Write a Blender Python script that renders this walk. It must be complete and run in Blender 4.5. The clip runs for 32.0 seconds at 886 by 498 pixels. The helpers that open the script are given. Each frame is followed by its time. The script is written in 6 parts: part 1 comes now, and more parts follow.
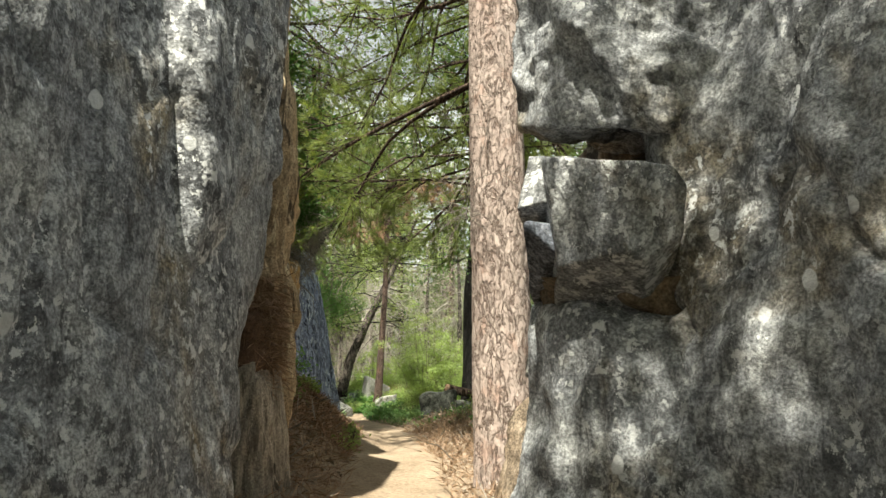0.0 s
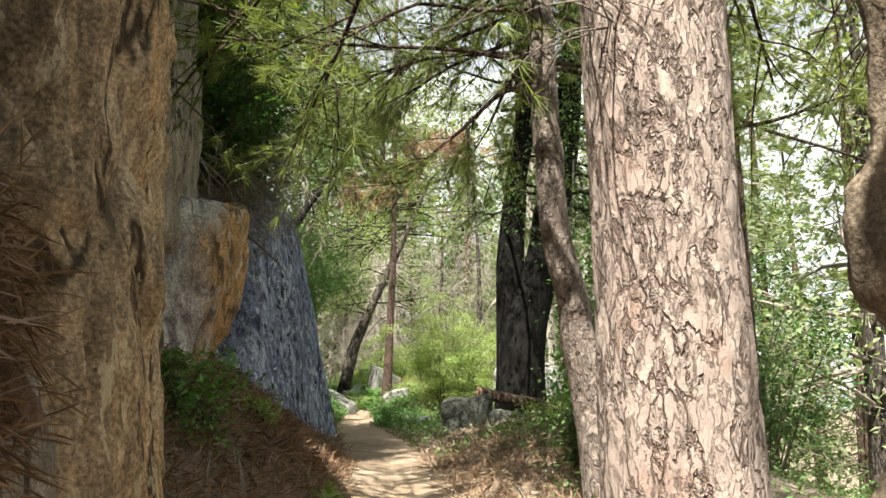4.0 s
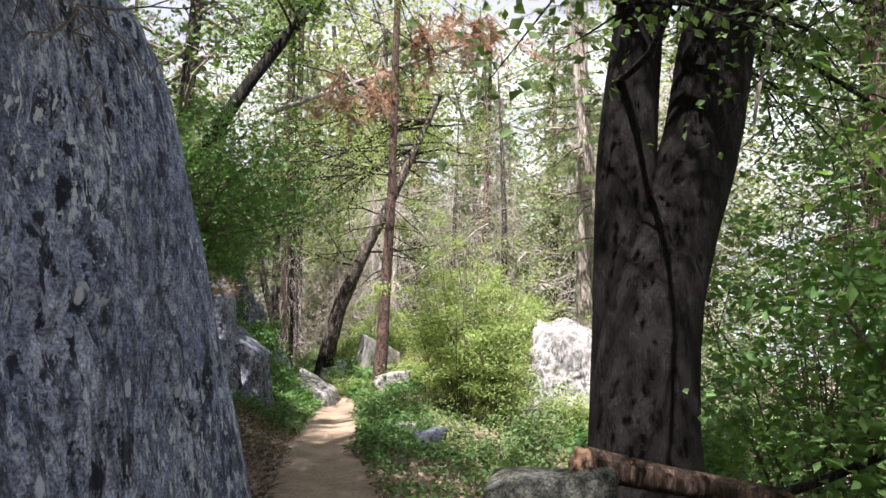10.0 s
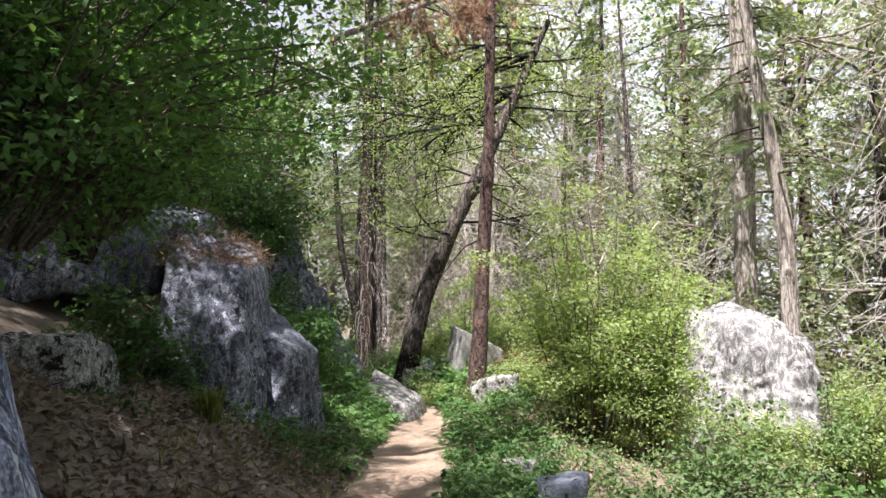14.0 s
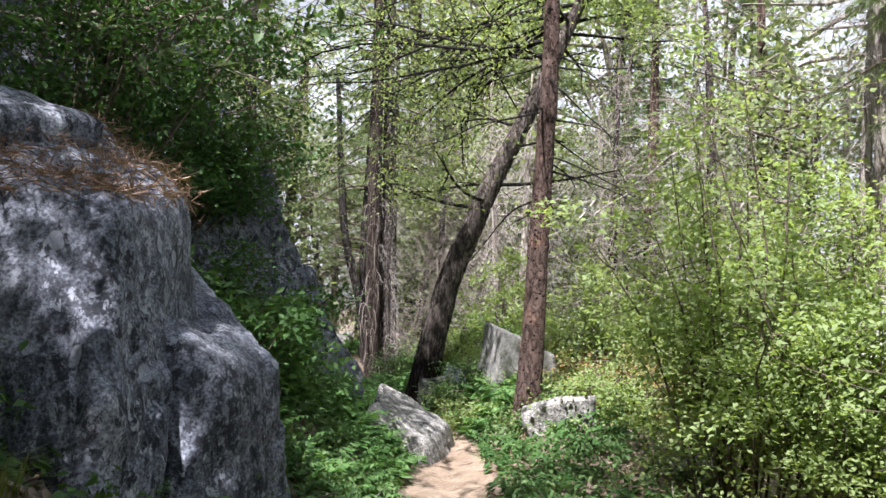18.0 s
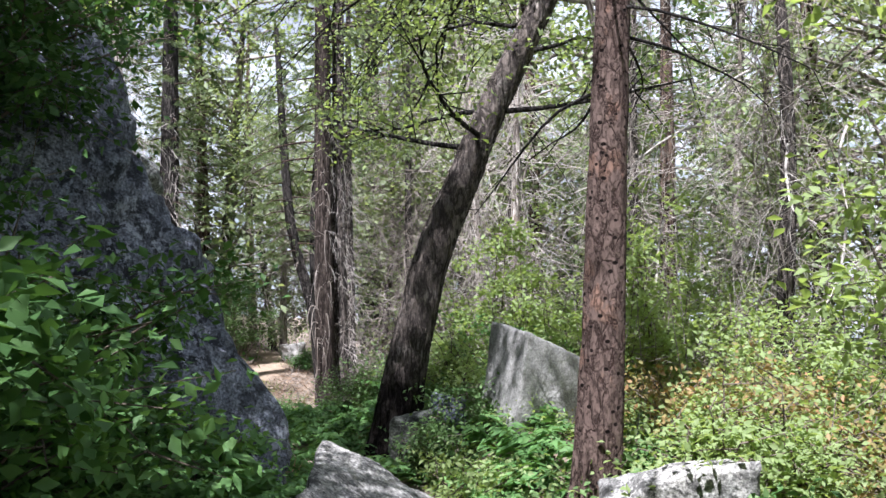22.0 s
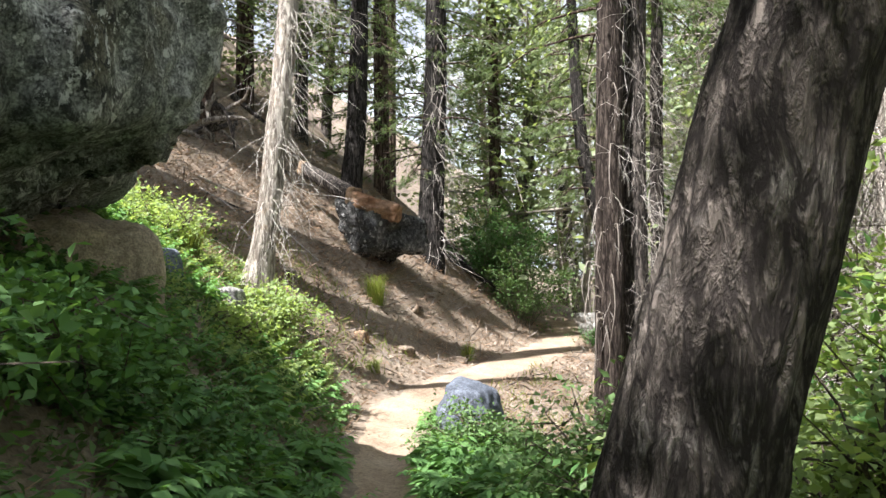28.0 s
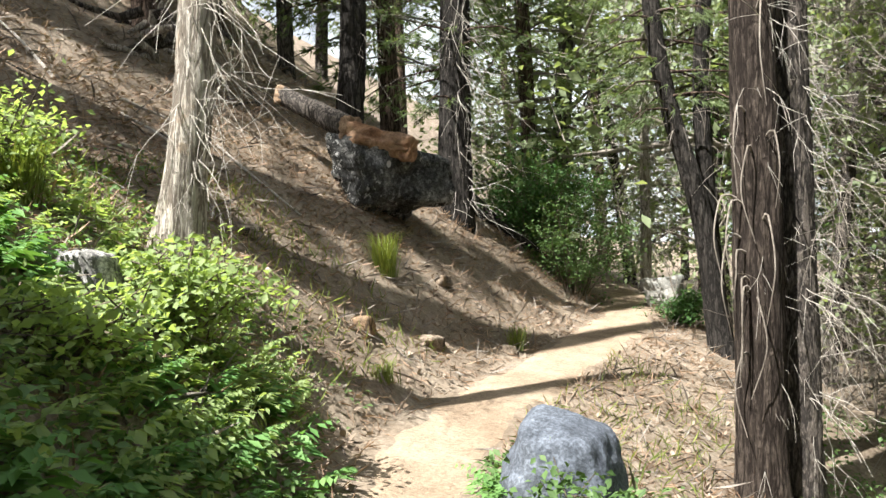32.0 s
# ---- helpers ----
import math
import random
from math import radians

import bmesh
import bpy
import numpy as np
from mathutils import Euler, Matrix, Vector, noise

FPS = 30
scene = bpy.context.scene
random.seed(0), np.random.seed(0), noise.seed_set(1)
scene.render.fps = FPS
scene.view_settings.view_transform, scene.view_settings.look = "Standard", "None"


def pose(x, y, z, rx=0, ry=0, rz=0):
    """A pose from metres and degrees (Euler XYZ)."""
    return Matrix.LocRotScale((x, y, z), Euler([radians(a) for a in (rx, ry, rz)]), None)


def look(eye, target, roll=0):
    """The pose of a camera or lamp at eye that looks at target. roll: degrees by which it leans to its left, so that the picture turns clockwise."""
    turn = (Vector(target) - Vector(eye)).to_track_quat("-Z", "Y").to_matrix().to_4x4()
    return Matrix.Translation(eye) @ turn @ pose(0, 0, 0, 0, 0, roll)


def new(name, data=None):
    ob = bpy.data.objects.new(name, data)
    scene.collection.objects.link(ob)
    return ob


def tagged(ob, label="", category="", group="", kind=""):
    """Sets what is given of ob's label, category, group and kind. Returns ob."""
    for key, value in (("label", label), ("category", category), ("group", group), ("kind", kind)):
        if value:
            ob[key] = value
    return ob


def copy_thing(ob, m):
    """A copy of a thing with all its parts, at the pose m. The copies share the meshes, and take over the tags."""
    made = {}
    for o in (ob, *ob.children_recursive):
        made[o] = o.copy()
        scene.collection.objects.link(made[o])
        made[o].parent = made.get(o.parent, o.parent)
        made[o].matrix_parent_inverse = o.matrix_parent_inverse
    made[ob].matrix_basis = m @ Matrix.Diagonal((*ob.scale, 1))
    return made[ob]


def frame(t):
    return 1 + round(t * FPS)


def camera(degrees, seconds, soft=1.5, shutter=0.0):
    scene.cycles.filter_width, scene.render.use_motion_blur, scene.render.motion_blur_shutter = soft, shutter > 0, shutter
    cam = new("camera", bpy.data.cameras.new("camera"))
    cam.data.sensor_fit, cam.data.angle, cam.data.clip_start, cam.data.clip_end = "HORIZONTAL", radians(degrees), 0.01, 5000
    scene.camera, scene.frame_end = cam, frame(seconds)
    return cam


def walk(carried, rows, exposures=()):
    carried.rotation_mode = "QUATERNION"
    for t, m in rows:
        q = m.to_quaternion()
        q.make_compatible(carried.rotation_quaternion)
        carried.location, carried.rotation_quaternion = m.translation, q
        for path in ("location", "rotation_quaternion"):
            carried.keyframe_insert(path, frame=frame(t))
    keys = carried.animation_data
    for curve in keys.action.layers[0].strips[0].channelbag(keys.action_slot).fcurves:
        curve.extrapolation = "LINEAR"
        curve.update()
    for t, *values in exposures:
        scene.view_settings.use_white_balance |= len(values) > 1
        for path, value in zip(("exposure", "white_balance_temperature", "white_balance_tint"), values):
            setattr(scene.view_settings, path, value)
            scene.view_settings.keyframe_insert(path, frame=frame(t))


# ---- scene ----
# camera and its walk
cam = camera(60.0, 32.0, 1.5, 0.0)
PATH = [
    (0, (0.000, 0.001, 1.499), (0.234, 1.962, 1.819), -0.0),
    (0.5, (0.028, 0.493, 1.518), (0.264, 2.453, 1.840), -0.4),
    (1, (0.103, 1.016, 1.547), (0.347, 2.981, 1.823), -1.1),
    (1.5, (0.113, 1.517, 1.576), (0.272, 3.501, 1.766), -0.1),
    (2, (0.171, 2.001, 1.593), (0.337, 3.985, 1.778), 0.4),
    (2.5, (0.204, 2.519, 1.634), (0.380, 4.502, 1.824), 0.1),
    (3, (0.204, 3.038, 1.657), (0.400, 5.018, 1.858), 0.5),
    (3.5, (0.233, 3.564, 1.693), (0.436, 5.535, 1.962), -0.2),
    (5.5, (0.258, 5.750, 2.005), (0.486, 7.723, 2.238), -1.5),
    (6, (0.334, 6.260, 2.018), (0.574, 8.238, 2.192), -1.5),
    (6.5, (0.409, 6.768, 2.049), (0.667, 8.743, 2.230), -0.6),
    (7, (0.489, 7.292, 2.082), (0.759, 9.266, 2.261), -0.4),
    (7.5, (0.494, 7.847, 2.079), (0.758, 9.820, 2.268), -0.0),
    (8, (0.511, 8.405, 2.105), (0.708, 10.386, 2.298), -0.1),
    (8.5, (0.506, 8.938, 2.104), (0.693, 10.919, 2.308), 0.0),
    (9, (0.566, 9.476, 2.067), (0.763, 11.455, 2.275), -0.1),
    (9.5, (0.610, 9.987, 2.054), (0.783, 11.969, 2.255), 0.4),
    (10, (0.654, 10.484, 2.041), (0.851, 12.469, 2.195), 0.4),
    (10.5, (0.678, 11.020, 2.044), (0.886, 13.003, 2.191), -0.1),
    (11, (0.690, 11.530, 2.019), (0.865, 13.517, 2.166), -0.7),
    (11.5, (0.740, 12.043, 1.992), (0.745, 14.037, 2.141), 0.2),
    (12, (0.769, 12.556, 1.962), (0.707, 14.552, 2.072), 0.1),
    (12.5, (0.790, 13.080, 1.942), (0.737, 15.077, 2.032), -0.2),
    (13, (0.761, 13.592, 1.918), (0.717, 15.589, 2.017), 0.4),
    (13.5, (0.728, 14.081, 1.889), (0.695, 16.077, 2.016), -0.2),
    (15.5, (0.632, 15.742, 1.745), (0.525, 17.734, 1.893), 0.9),
    (16, (0.587, 16.216, 1.739), (0.481, 18.207, 1.889), 0.5),
    (16.5, (0.499, 16.695, 1.741), (0.408, 18.687, 1.892), 0.8),
    (17, (0.420, 17.217, 1.746), (0.333, 19.212, 1.860), 0.5),
    (17.5, (0.325, 17.734, 1.753), (0.249, 19.728, 1.874), 0.9),
    (18, (0.275, 18.237, 1.751), (0.208, 20.232, 1.877), 0.9),
    (18.5, (0.213, 18.720, 1.739), (0.151, 20.715, 1.872), 1.1),
    (19, (0.158, 19.232, 1.722), (0.109, 21.227, 1.857), 1.2),
    (19.5, (0.061, 19.739, 1.704), (0.016, 21.734, 1.843), 0.8),
    (20, (0.003, 20.223, 1.679), (-0.034, 22.218, 1.822), -0.2),
    (20.5, (-0.040, 20.685, 1.674), (-0.061, 22.679, 1.838), -0.1),
    (21, (-0.018, 21.192, 1.660), (-0.023, 23.186, 1.807), 0.2),
    (21.5, (-0.009, 21.707, 1.634), (-0.003, 23.702, 1.781), -0.3),
    (22, (-0.024, 22.221, 1.595), (0.012, 24.216, 1.734), -1.1),
    (22.5, (0.016, 22.739, 1.562), (0.123, 24.731, 1.699), -0.8),
    (23, (0.033, 23.231, 1.534), (0.162, 25.222, 1.668), -0.2),
    (23.5, (0.132, 23.698, 1.517), (0.282, 25.688, 1.644), 0.4),
    (24, (0.174, 24.182, 1.513), (0.215, 26.178, 1.630), 0.5),
    (24.5, (0.275, 24.667, 1.517), (0.233, 26.664, 1.621), 0.6),
    (25, (0.323, 25.186, 1.508), (-0.050, 27.151, 1.537), 0.4),
    (25.5, (0.282, 25.691, 1.491), (-0.148, 27.645, 1.493), -0.1),
    (26, (0.254, 26.134, 1.459), (-0.329, 28.047, 1.489), 0.3),
    (26.5, (0.212, 26.547, 1.451), (-0.423, 28.443, 1.480), -0.5),
    (28.5, (-0.203, 28.148, 1.515), (-1.050, 29.959, 1.562), 0.5),
    (29, (-0.394, 28.555, 1.516), (-1.244, 30.365, 1.556), 0.4),
    (29.5, (-0.614, 28.975, 1.505), (-1.488, 30.774, 1.528), 0.1),
    (30, (-0.846, 29.402, 1.473), (-1.702, 31.209, 1.461), 0.0),
    (30.5, (-1.083, 29.835, 1.424), (-1.931, 31.646, 1.408), -0.3),
    (31, (-1.335, 30.243, 1.374), (-2.182, 32.055, 1.353), -0.5),
    (31.5, (-1.573, 30.645, 1.338), (-2.427, 32.454, 1.316), -0.8),
    (32, (-1.811, 31.049, 1.309), (-2.663, 32.858, 1.276), -1.6),
]
walk(cam, [(t, look(eye, target, roll)) for t, eye, target, roll in PATH],
     [(0.0, 1.57, 6700.0, 3.0), (1.0, 1.74, 6700.0, 3.0), (2.5, 1.75, 6700.0, 3.0), (5.5, 1.9, 6350.0, 15.0), (9.0, 1.8, 6150.0, 20.0), (13.0, 1.68, 6050.0, 22.0), (19.0, 1.62, 5750.0, 20.0), (22.5, 1.62, 5550.0, 20.0), (25.0, 1.65, 6100.0, 15.0), (29.0, 2.05, 5900.0, 14.0), (32.0, 1.85, 6150.0, 10.0)])

# world and sun
SUN_AZ, SUN_EL = radians(202.0), radians(57.0)   # compass angle from +y, clockwise
world = bpy.data.worlds.new("sky")
scene.world = world
world.use_nodes = True
wn = world.node_tree.nodes
sky = wn.new("ShaderNodeTexSky")
sky.sky_type = "NISHITA"
sky.sun_disc = False
sky.sun_elevation, sky.sun_rotation = SUN_EL, SUN_AZ
sky.air_density, sky.dust_density, sky.ozone_density = 1.0, 5.0, 0.6
haze = wn.new("ShaderNodeMix")
haze.data_type = "RGBA"
haze.inputs["Factor"].default_value = 0.8
haze.inputs[7].default_value = (3.9, 3.95, 4.0, 1.0)
world.node_tree.links.new(sky.outputs[0], haze.inputs[6])
world.node_tree.links.new(haze.outputs[2], wn["Background"].inputs[0])
wn["Background"].inputs[1].default_value = 0.078
sun = new("sun", bpy.data.lights.new("sun", "SUN"))
sun.data.energy, sun.data.angle, sun.data.color = 5.0, radians(0.6), (1.0, 0.93, 0.82)
to_sun = Vector((math.sin(SUN_AZ) * math.cos(SUN_EL), math.cos(SUN_AZ) * math.cos(SUN_EL), math.sin(SUN_EL)))
sun.matrix_world = look(to_sun * 60, (0, 0, 0))


# ---- materials ----
def material(name):
    m = bpy.data.materials.new(name)
    m.use_nodes = True
    nt = m.node_tree
    return m, nt, nt.nodes["Principled BSDF"]


def coords(nt, scale, local=False):
    """World or object coordinates, stretched."""
    mp = nt.nodes.new("ShaderNodeMapping")
    mp.inputs["Scale"].default_value = scale
    if local:
        src = nt.nodes.new("ShaderNodeTexCoord").outputs["Object"]
    else:
        src = nt.nodes.new("ShaderNodeNewGeometry").outputs["Position"]
    nt.links.new(src, mp.inputs["Vector"])
    return mp.outputs["Vector"]


def fbm(nt, vec, scale, detail=6.0, rough=0.6, dist=0.0):
    n = nt.nodes.new("ShaderNodeTexNoise")
    n.inputs["Scale"].default_value, n.inputs["Detail"].default_value = scale, detail
    n.inputs["Roughness"].default_value, n.inputs["Distortion"].default_value = rough, dist
    nt.links.new(vec, n.inputs["Vector"])
    return n.outputs["Fac"]


def cells(nt, vec, scale, feature="F1"):
    n = nt.nodes.new("ShaderNodeTexVoronoi")
    n.feature = feature
    n.inputs["Scale"].default_value = scale
    nt.links.new(vec, n.inputs["Vector"])
    return n


def ramp(nt, fac, stops):
    n = nt.nodes.new("ShaderNodeValToRGB")
    el = n.color_ramp.elements
    while len(el) < len(stops):
        el.new(0.5)
    for e, (p, c) in zip(el, stops):
        e.position = p
        e.color = (*c, 1.0) if not isinstance(c, float) else (c, c, c, 1.0)
    nt.links.new(fac, n.inputs["Fac"])
    return n.outputs["Color"]


def mix(nt, fac, a, b, how="MIX"):
    n = nt.nodes.new("ShaderNodeMix")
    n.data_type, n.blend_type = "RGBA", how
    for k, (sock, v) in enumerate(((n.inputs["Factor"], fac), (n.inputs[6], a), (n.inputs[7], b))):
        if isinstance(v, (int, float)):
            sock.default_value = (v, v, v, 1.0) if k else v
        elif isinstance(v, tuple):
            sock.default_value = (*v, 1.0)
        else:
            nt.links.new(v, sock)
    return n.outputs[2]


def bump(nt, bsdf, height, strength=0.5, distance=0.02):
    b = nt.nodes.new("ShaderNodeBump")
    b.inputs["Strength"].default_value, b.inputs["Distance"].default_value = strength, distance
    nt.links.new(height, b.inputs["Height"])
    nt.links.new(b.outputs["Normal"], bsdf.inputs["Normal"])


def granite(name, lo, mid, hi, dark=0.5, stain=None, stretch=1.0, lichen=0.0, spots=True, rude=1.0, fissure=0.0, side=None):
    """Weathered granite: crystals, blotches, dark crusts, pale lichen, stains that may run down."""
    m, nt, b = material(name)
    v = coords(nt, (1, 1, 1))
    vs = coords(nt, (1, 1, stretch))
    base = ramp(nt, fbm(nt, vs, 2.2, 7, 0.65), [(0.32, lo), (0.5, mid), (0.66, hi)])
    if stain:
        s = fbm(nt, vs, 0.9, 6, 0.65, 0.3)
        if side:
            dot = nt.nodes.new("ShaderNodeVectorMath")
            dot.operation = "DOT_PRODUCT"
            nt.links.new(v, dot.inputs[0])
            dot.inputs[1].default_value = side[:3]
            add = nt.nodes.new("ShaderNodeMath")
            nt.links.new(dot.outputs["Value"], add.inputs[0])
            add.inputs[1].default_value = -side[3]
            both = nt.nodes.new("ShaderNodeMath")
            nt.links.new(add.outputs[0], both.inputs[0])
            nt.links.new(s, both.inputs[1])
            s = both.outputs[0]
        s = ramp(nt, s, [(0.54, 0.0), (0.66, 1.0)])
        base = mix(nt, s, base, mix(nt, 0.6, stain, ramp(nt, fbm(nt, vs, 9, 6, 0.65), [(0.3, 0.15), (0.7, 0.85)]), "OVERLAY"))
    mottle = fbm(nt, vs, 16, 4, 0.62)
    base = mix(nt, 0.7 * rude, base, ramp(nt, mottle, [(0.36, 0.2), (0.5, 0.5), (0.62, 0.82)]), "OVERLAY")
    grain = fbm(nt, v, 62, 3, 0.62)
    base = mix(nt, 0.7 * rude, base, ramp(nt, grain, [(0.36, 0.1), (0.5, 0.5), (0.64, 0.95)]), "OVERLAY")
    crust = ramp(nt, fbm(nt, vs, 10, 8, 0.72, 0.15), [(0.52, 0.0), (0.555, 1.0)])
    region = ramp(nt, fbm(nt, v, 0.8, 3, 0.5), [(0.36, dark * 0.25), (0.6, dark)])
    base = mix(nt, mix(nt, 1.0, crust, region, "MULTIPLY"), base, tuple(c * 0.22 for c in lo))
    if fissure:
        n = fbm(nt, coords(nt, (1, 1, 0.28)), 1.3, 5, 0.6, 0.4)
        line = ramp(nt, n, [(0.484, 0.0), (0.496, 1.0), (0.504, 1.0), (0.516, 0.0)])
        base = mix(nt, mix(nt, 1.0, line, fissure, "MULTIPLY"), base, tuple(c * 0.16 for c in lo))
    if lichen:
        pale = ramp(nt, fbm(nt, vs, 15, 7, 0.7, 0.1), [(0.56, 0.0), (0.59, 1.0)])
        area = ramp(nt, fbm(nt, v, 1.3, 3, 0.5), [(0.40, 0.15 * lichen), (0.58, lichen)])
        base = mix(nt, mix(nt, 1.0, pale, area, "MULTIPLY"), base, tuple(min(0.7, c * 1.75) for c in hi))
        if spots:
            vor = cells(nt, coords(nt, (1, 1, 0.75)), 3.4)
            blob = mix(nt, 0.10, vor.outputs["Distance"], fbm(nt, v, 14, 3, 0.6))
            spot = ramp(nt, blob, [(0.15, 1.0), (0.165, 0.0)])
            base = mix(nt, mix(nt, 1.0, spot, lichen * 0.8, "MULTIPLY"), base, tuple(min(0.7, c * 1.7) for c in hi))
    nt.links.new(base, b.inputs["Base Color"])
    b.inputs["Roughness"].default_value = 0.92
    b.inputs["Specular IOR Level"].default_value = 0.2
    h = mix(nt, 0.35, fbm(nt, vs, 6, 6, 0.62), fbm(nt, v, 40, 4, 0.65))
    bump(nt, b, h, 0.9, 0.03)
    return m


def bark(name, furrow, low, high, scale=9.0, stretch=0.22, blotch=None, deep=0.06, thin=1.0, char=None, holes=False, flecks=0.0):
    """Bark: long broken plates between dark furrows, flaky grain and blotches."""
    m, nt, b = material(name)
    v = coords(nt, (1, 1, stretch))
    big = ramp(nt, fbm(nt, v, scale, 5, 0.6, 0.35), [(0.5 - 0.12 * thin, 1.0), (0.5 - 0.015 * thin, 0.0), (0.5 + 0.015 * thin, 0.0), (0.5 + 0.12 * thin, 1.0)])
    small = ramp(nt, fbm(nt, v, scale * 2.3, 5, 0.65, 0.5), [(0.5 - 0.10 * thin, 1.0), (0.49, 0.3), (0.51, 0.3), (0.5 + 0.10 * thin, 1.0)])
    plate = mix(nt, 1.0, big, small, "MULTIPLY")
    flake = fbm(nt, coords(nt, (1, 1, 0.5)), 34, 7, 0.75, 0.6)
    tone = mix(nt, 0.55, ramp(nt, flake, [(0.34, low), (0.62, high)]), ramp(nt, fbm(nt, v, 3, 4, 0.55), [(0.32, low), (0.66, high)]))
    if blotch:
        tone = mix(nt, ramp(nt, fbm(nt, coords(nt, (1, 1, 0.8)), 5.0, 5, 0.65), [(0.57, 0.0), (0.65, 0.7)]), tone, blotch)
    col = mix(nt, ramp(nt, plate, [(0.0, 0.0), (0.6, 1.0)]), furrow, tone)
    if flecks:
        spot = ramp(nt, fbm(nt, coords(nt, (1, 1, 0.75)), 22, 4, 0.55, 0.3), [(0.60, 0.0), (0.64, flecks)])
        col = mix(nt, spot, col, tuple(c * 0.35 for c in furrow))
    if holes:
        dot = ramp(nt, cells(nt, coords(nt, (1, 1, 1.25)), 13).outputs["Distance"], [(0.17, 1.0), (0.21, 0.0)])
        col = mix(nt, dot, col, tuple(c * 0.25 for c in furrow))
    if char:
        sep = nt.nodes.new("ShaderNodeSeparateXYZ")
        nt.links.new(coords(nt, (1, 1, 1)), sep.inputs[0])
        at = nt.nodes.new("ShaderNodeMath")
        at.operation = "MULTIPLY_ADD"
        nt.links.new(fbm(nt, coords(nt, (1, 1, 0.35)), 3.5, 5, 0.6), at.inputs[0])
        at.inputs[1].default_value = char[1]
        nt.links.new(sep.outputs[2], at.inputs[2])
        edge = nt.nodes.new("ShaderNodeMapRange")
        edge.inputs["From Min"].default_value, edge.inputs["From Max"].default_value = char[0] - 0.15, char[0] + 0.15
        edge.inputs["To Min"].default_value, edge.inputs["To Max"].default_value = 1.0, 0.0
        nt.links.new(at.outputs[0], edge.inputs["Value"])
        col = mix(nt, edge.outputs[0], col, mix(nt, 1.0, col, (0.16, 0.15, 0.15), "MULTIPLY"))
    nt.links.new(col, b.inputs["Base Color"])
    b.inputs["Roughness"].default_value = 0.95
    b.inputs["Specular IOR Level"].default_value = 0.12
    bump(nt, b, mix(nt, 0.35, plate, flake), 1.0, deep)
    return m


def leaf_mat(name, a, b_, c, glow=0.35):
    """Leaves: colour varied leaf by leaf, light passing through."""
    m, nt, b = material(name)
    g = nt.nodes.new("ShaderNodeNewGeometry")
    col = ramp(nt, g.outputs["Random Per Island"], [(0.0, a), (0.55, b_), (1.0, c)])
    col = mix(nt, 0.35, col, ramp(nt, fbm(nt, coords(nt, (1, 1, 1)), 1.3, 3, 0.5), [(0.3, a), (0.7, c)]))
    nt.links.new(col, b.inputs["Base Color"])
    b.inputs["Roughness"].default_value = 0.55
    b.inputs["Specular IOR Level"].default_value = 0.3
    t = nt.nodes.new("ShaderNodeBsdfTranslucent")
    nt.links.new(mix(nt, 1.0, col, (1.0, 1.0, 0.45), "MULTIPLY"), t.inputs["Color"])
    mx = nt.nodes.new("ShaderNodeMixShader")
    mx.inputs[0].default_value = glow
    out = nt.nodes["Material Output"]
    nt.links.new(b.outputs[0], mx.inputs[1])
    nt.links.new(t.outputs[0], mx.inputs[2])
    nt.links.new(mx.outputs[0], out.inputs["Surface"])
    return m


def earth(name, a, b_, c, speck=30.0, rough=0.6):
    m, nt, b = material(name)
    v = coords(nt, (1, 1, 1))
    col = ramp(nt, fbm(nt, v, 1.4, 6, 0.65), [(0.3, a), (0.5, b_), (0.72, c)])
    col = mix(nt, rough, col, ramp(nt, fbm(nt, v, speck, 6, 0.75, 0.5), [(0.3, 0.1), (0.5, 0.5), (0.7, 0.9)]), "OVERLAY")
    nt.links.new(col, b.inputs["Base Color"])
    b.inputs["Roughness"].default_value = 0.97
    b.inputs["Specular IOR Level"].default_value = 0.1
    bump(nt, b, mix(nt, 0.5, fbm(nt, v, 14, 6, 0.7), fbm(nt, v, speck * 2, 4, 0.7)), 0.9, 0.03)
    return m


GREY = granite("granite_grey", (0.15, 0.157, 0.17), (0.24, 0.25, 0.262), (0.35, 0.358, 0.36), 0.75, (0.22, 0.19, 0.14), 0.9, 1.0, True, 0.8, 0.4)
SUNGREY = granite("granite_pale", (0.15, 0.15, 0.143), (0.22, 0.22, 0.205), (0.31, 0.302, 0.28), 0.7, None, 1.0, 0.4, False)
TAN = granite("granite_tan", (0.22, 0.17, 0.11), (0.34, 0.26, 0.165), (0.45, 0.36, 0.25), 0.5, (0.42, 0.245, 0.10), 0.4, 0.5, False, 0.75, 0.9)
ORANGEROCK = granite("granite_orange", (0.27, 0.265, 0.27), (0.39, 0.38, 0.38), (0.52, 0.51, 0.51), 0.35, (0.34, 0.215, 0.105), 0.5, 0.7, False, 0.6, 0.7, (0.48, 0.145, -0.075, 0.72))
WEATHERED = granite("granite_weathered", (0.17, 0.15, 0.125), (0.25, 0.225, 0.19), (0.34, 0.31, 0.265), 0.6, (0.26, 0.18, 0.11), 0.25, 0.4, False, 0.6, 0.9)
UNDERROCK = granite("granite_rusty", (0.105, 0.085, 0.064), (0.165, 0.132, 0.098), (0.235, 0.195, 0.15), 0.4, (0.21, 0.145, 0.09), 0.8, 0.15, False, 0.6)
BLUE = granite("granite_blue", (0.088, 0.099, 0.122), (0.143, 0.156, 0.187), (0.235, 0.252, 0.286), 0.9, None, 0.8, 0.8, True, 1.0, 0.5)
CLIFF = granite("granite_streaked", (0.115, 0.137, 0.21), (0.193, 0.222, 0.32), (0.33, 0.365, 0.47), 1.0, None, 0.6, 1.0, True, 1.0, 0.6)
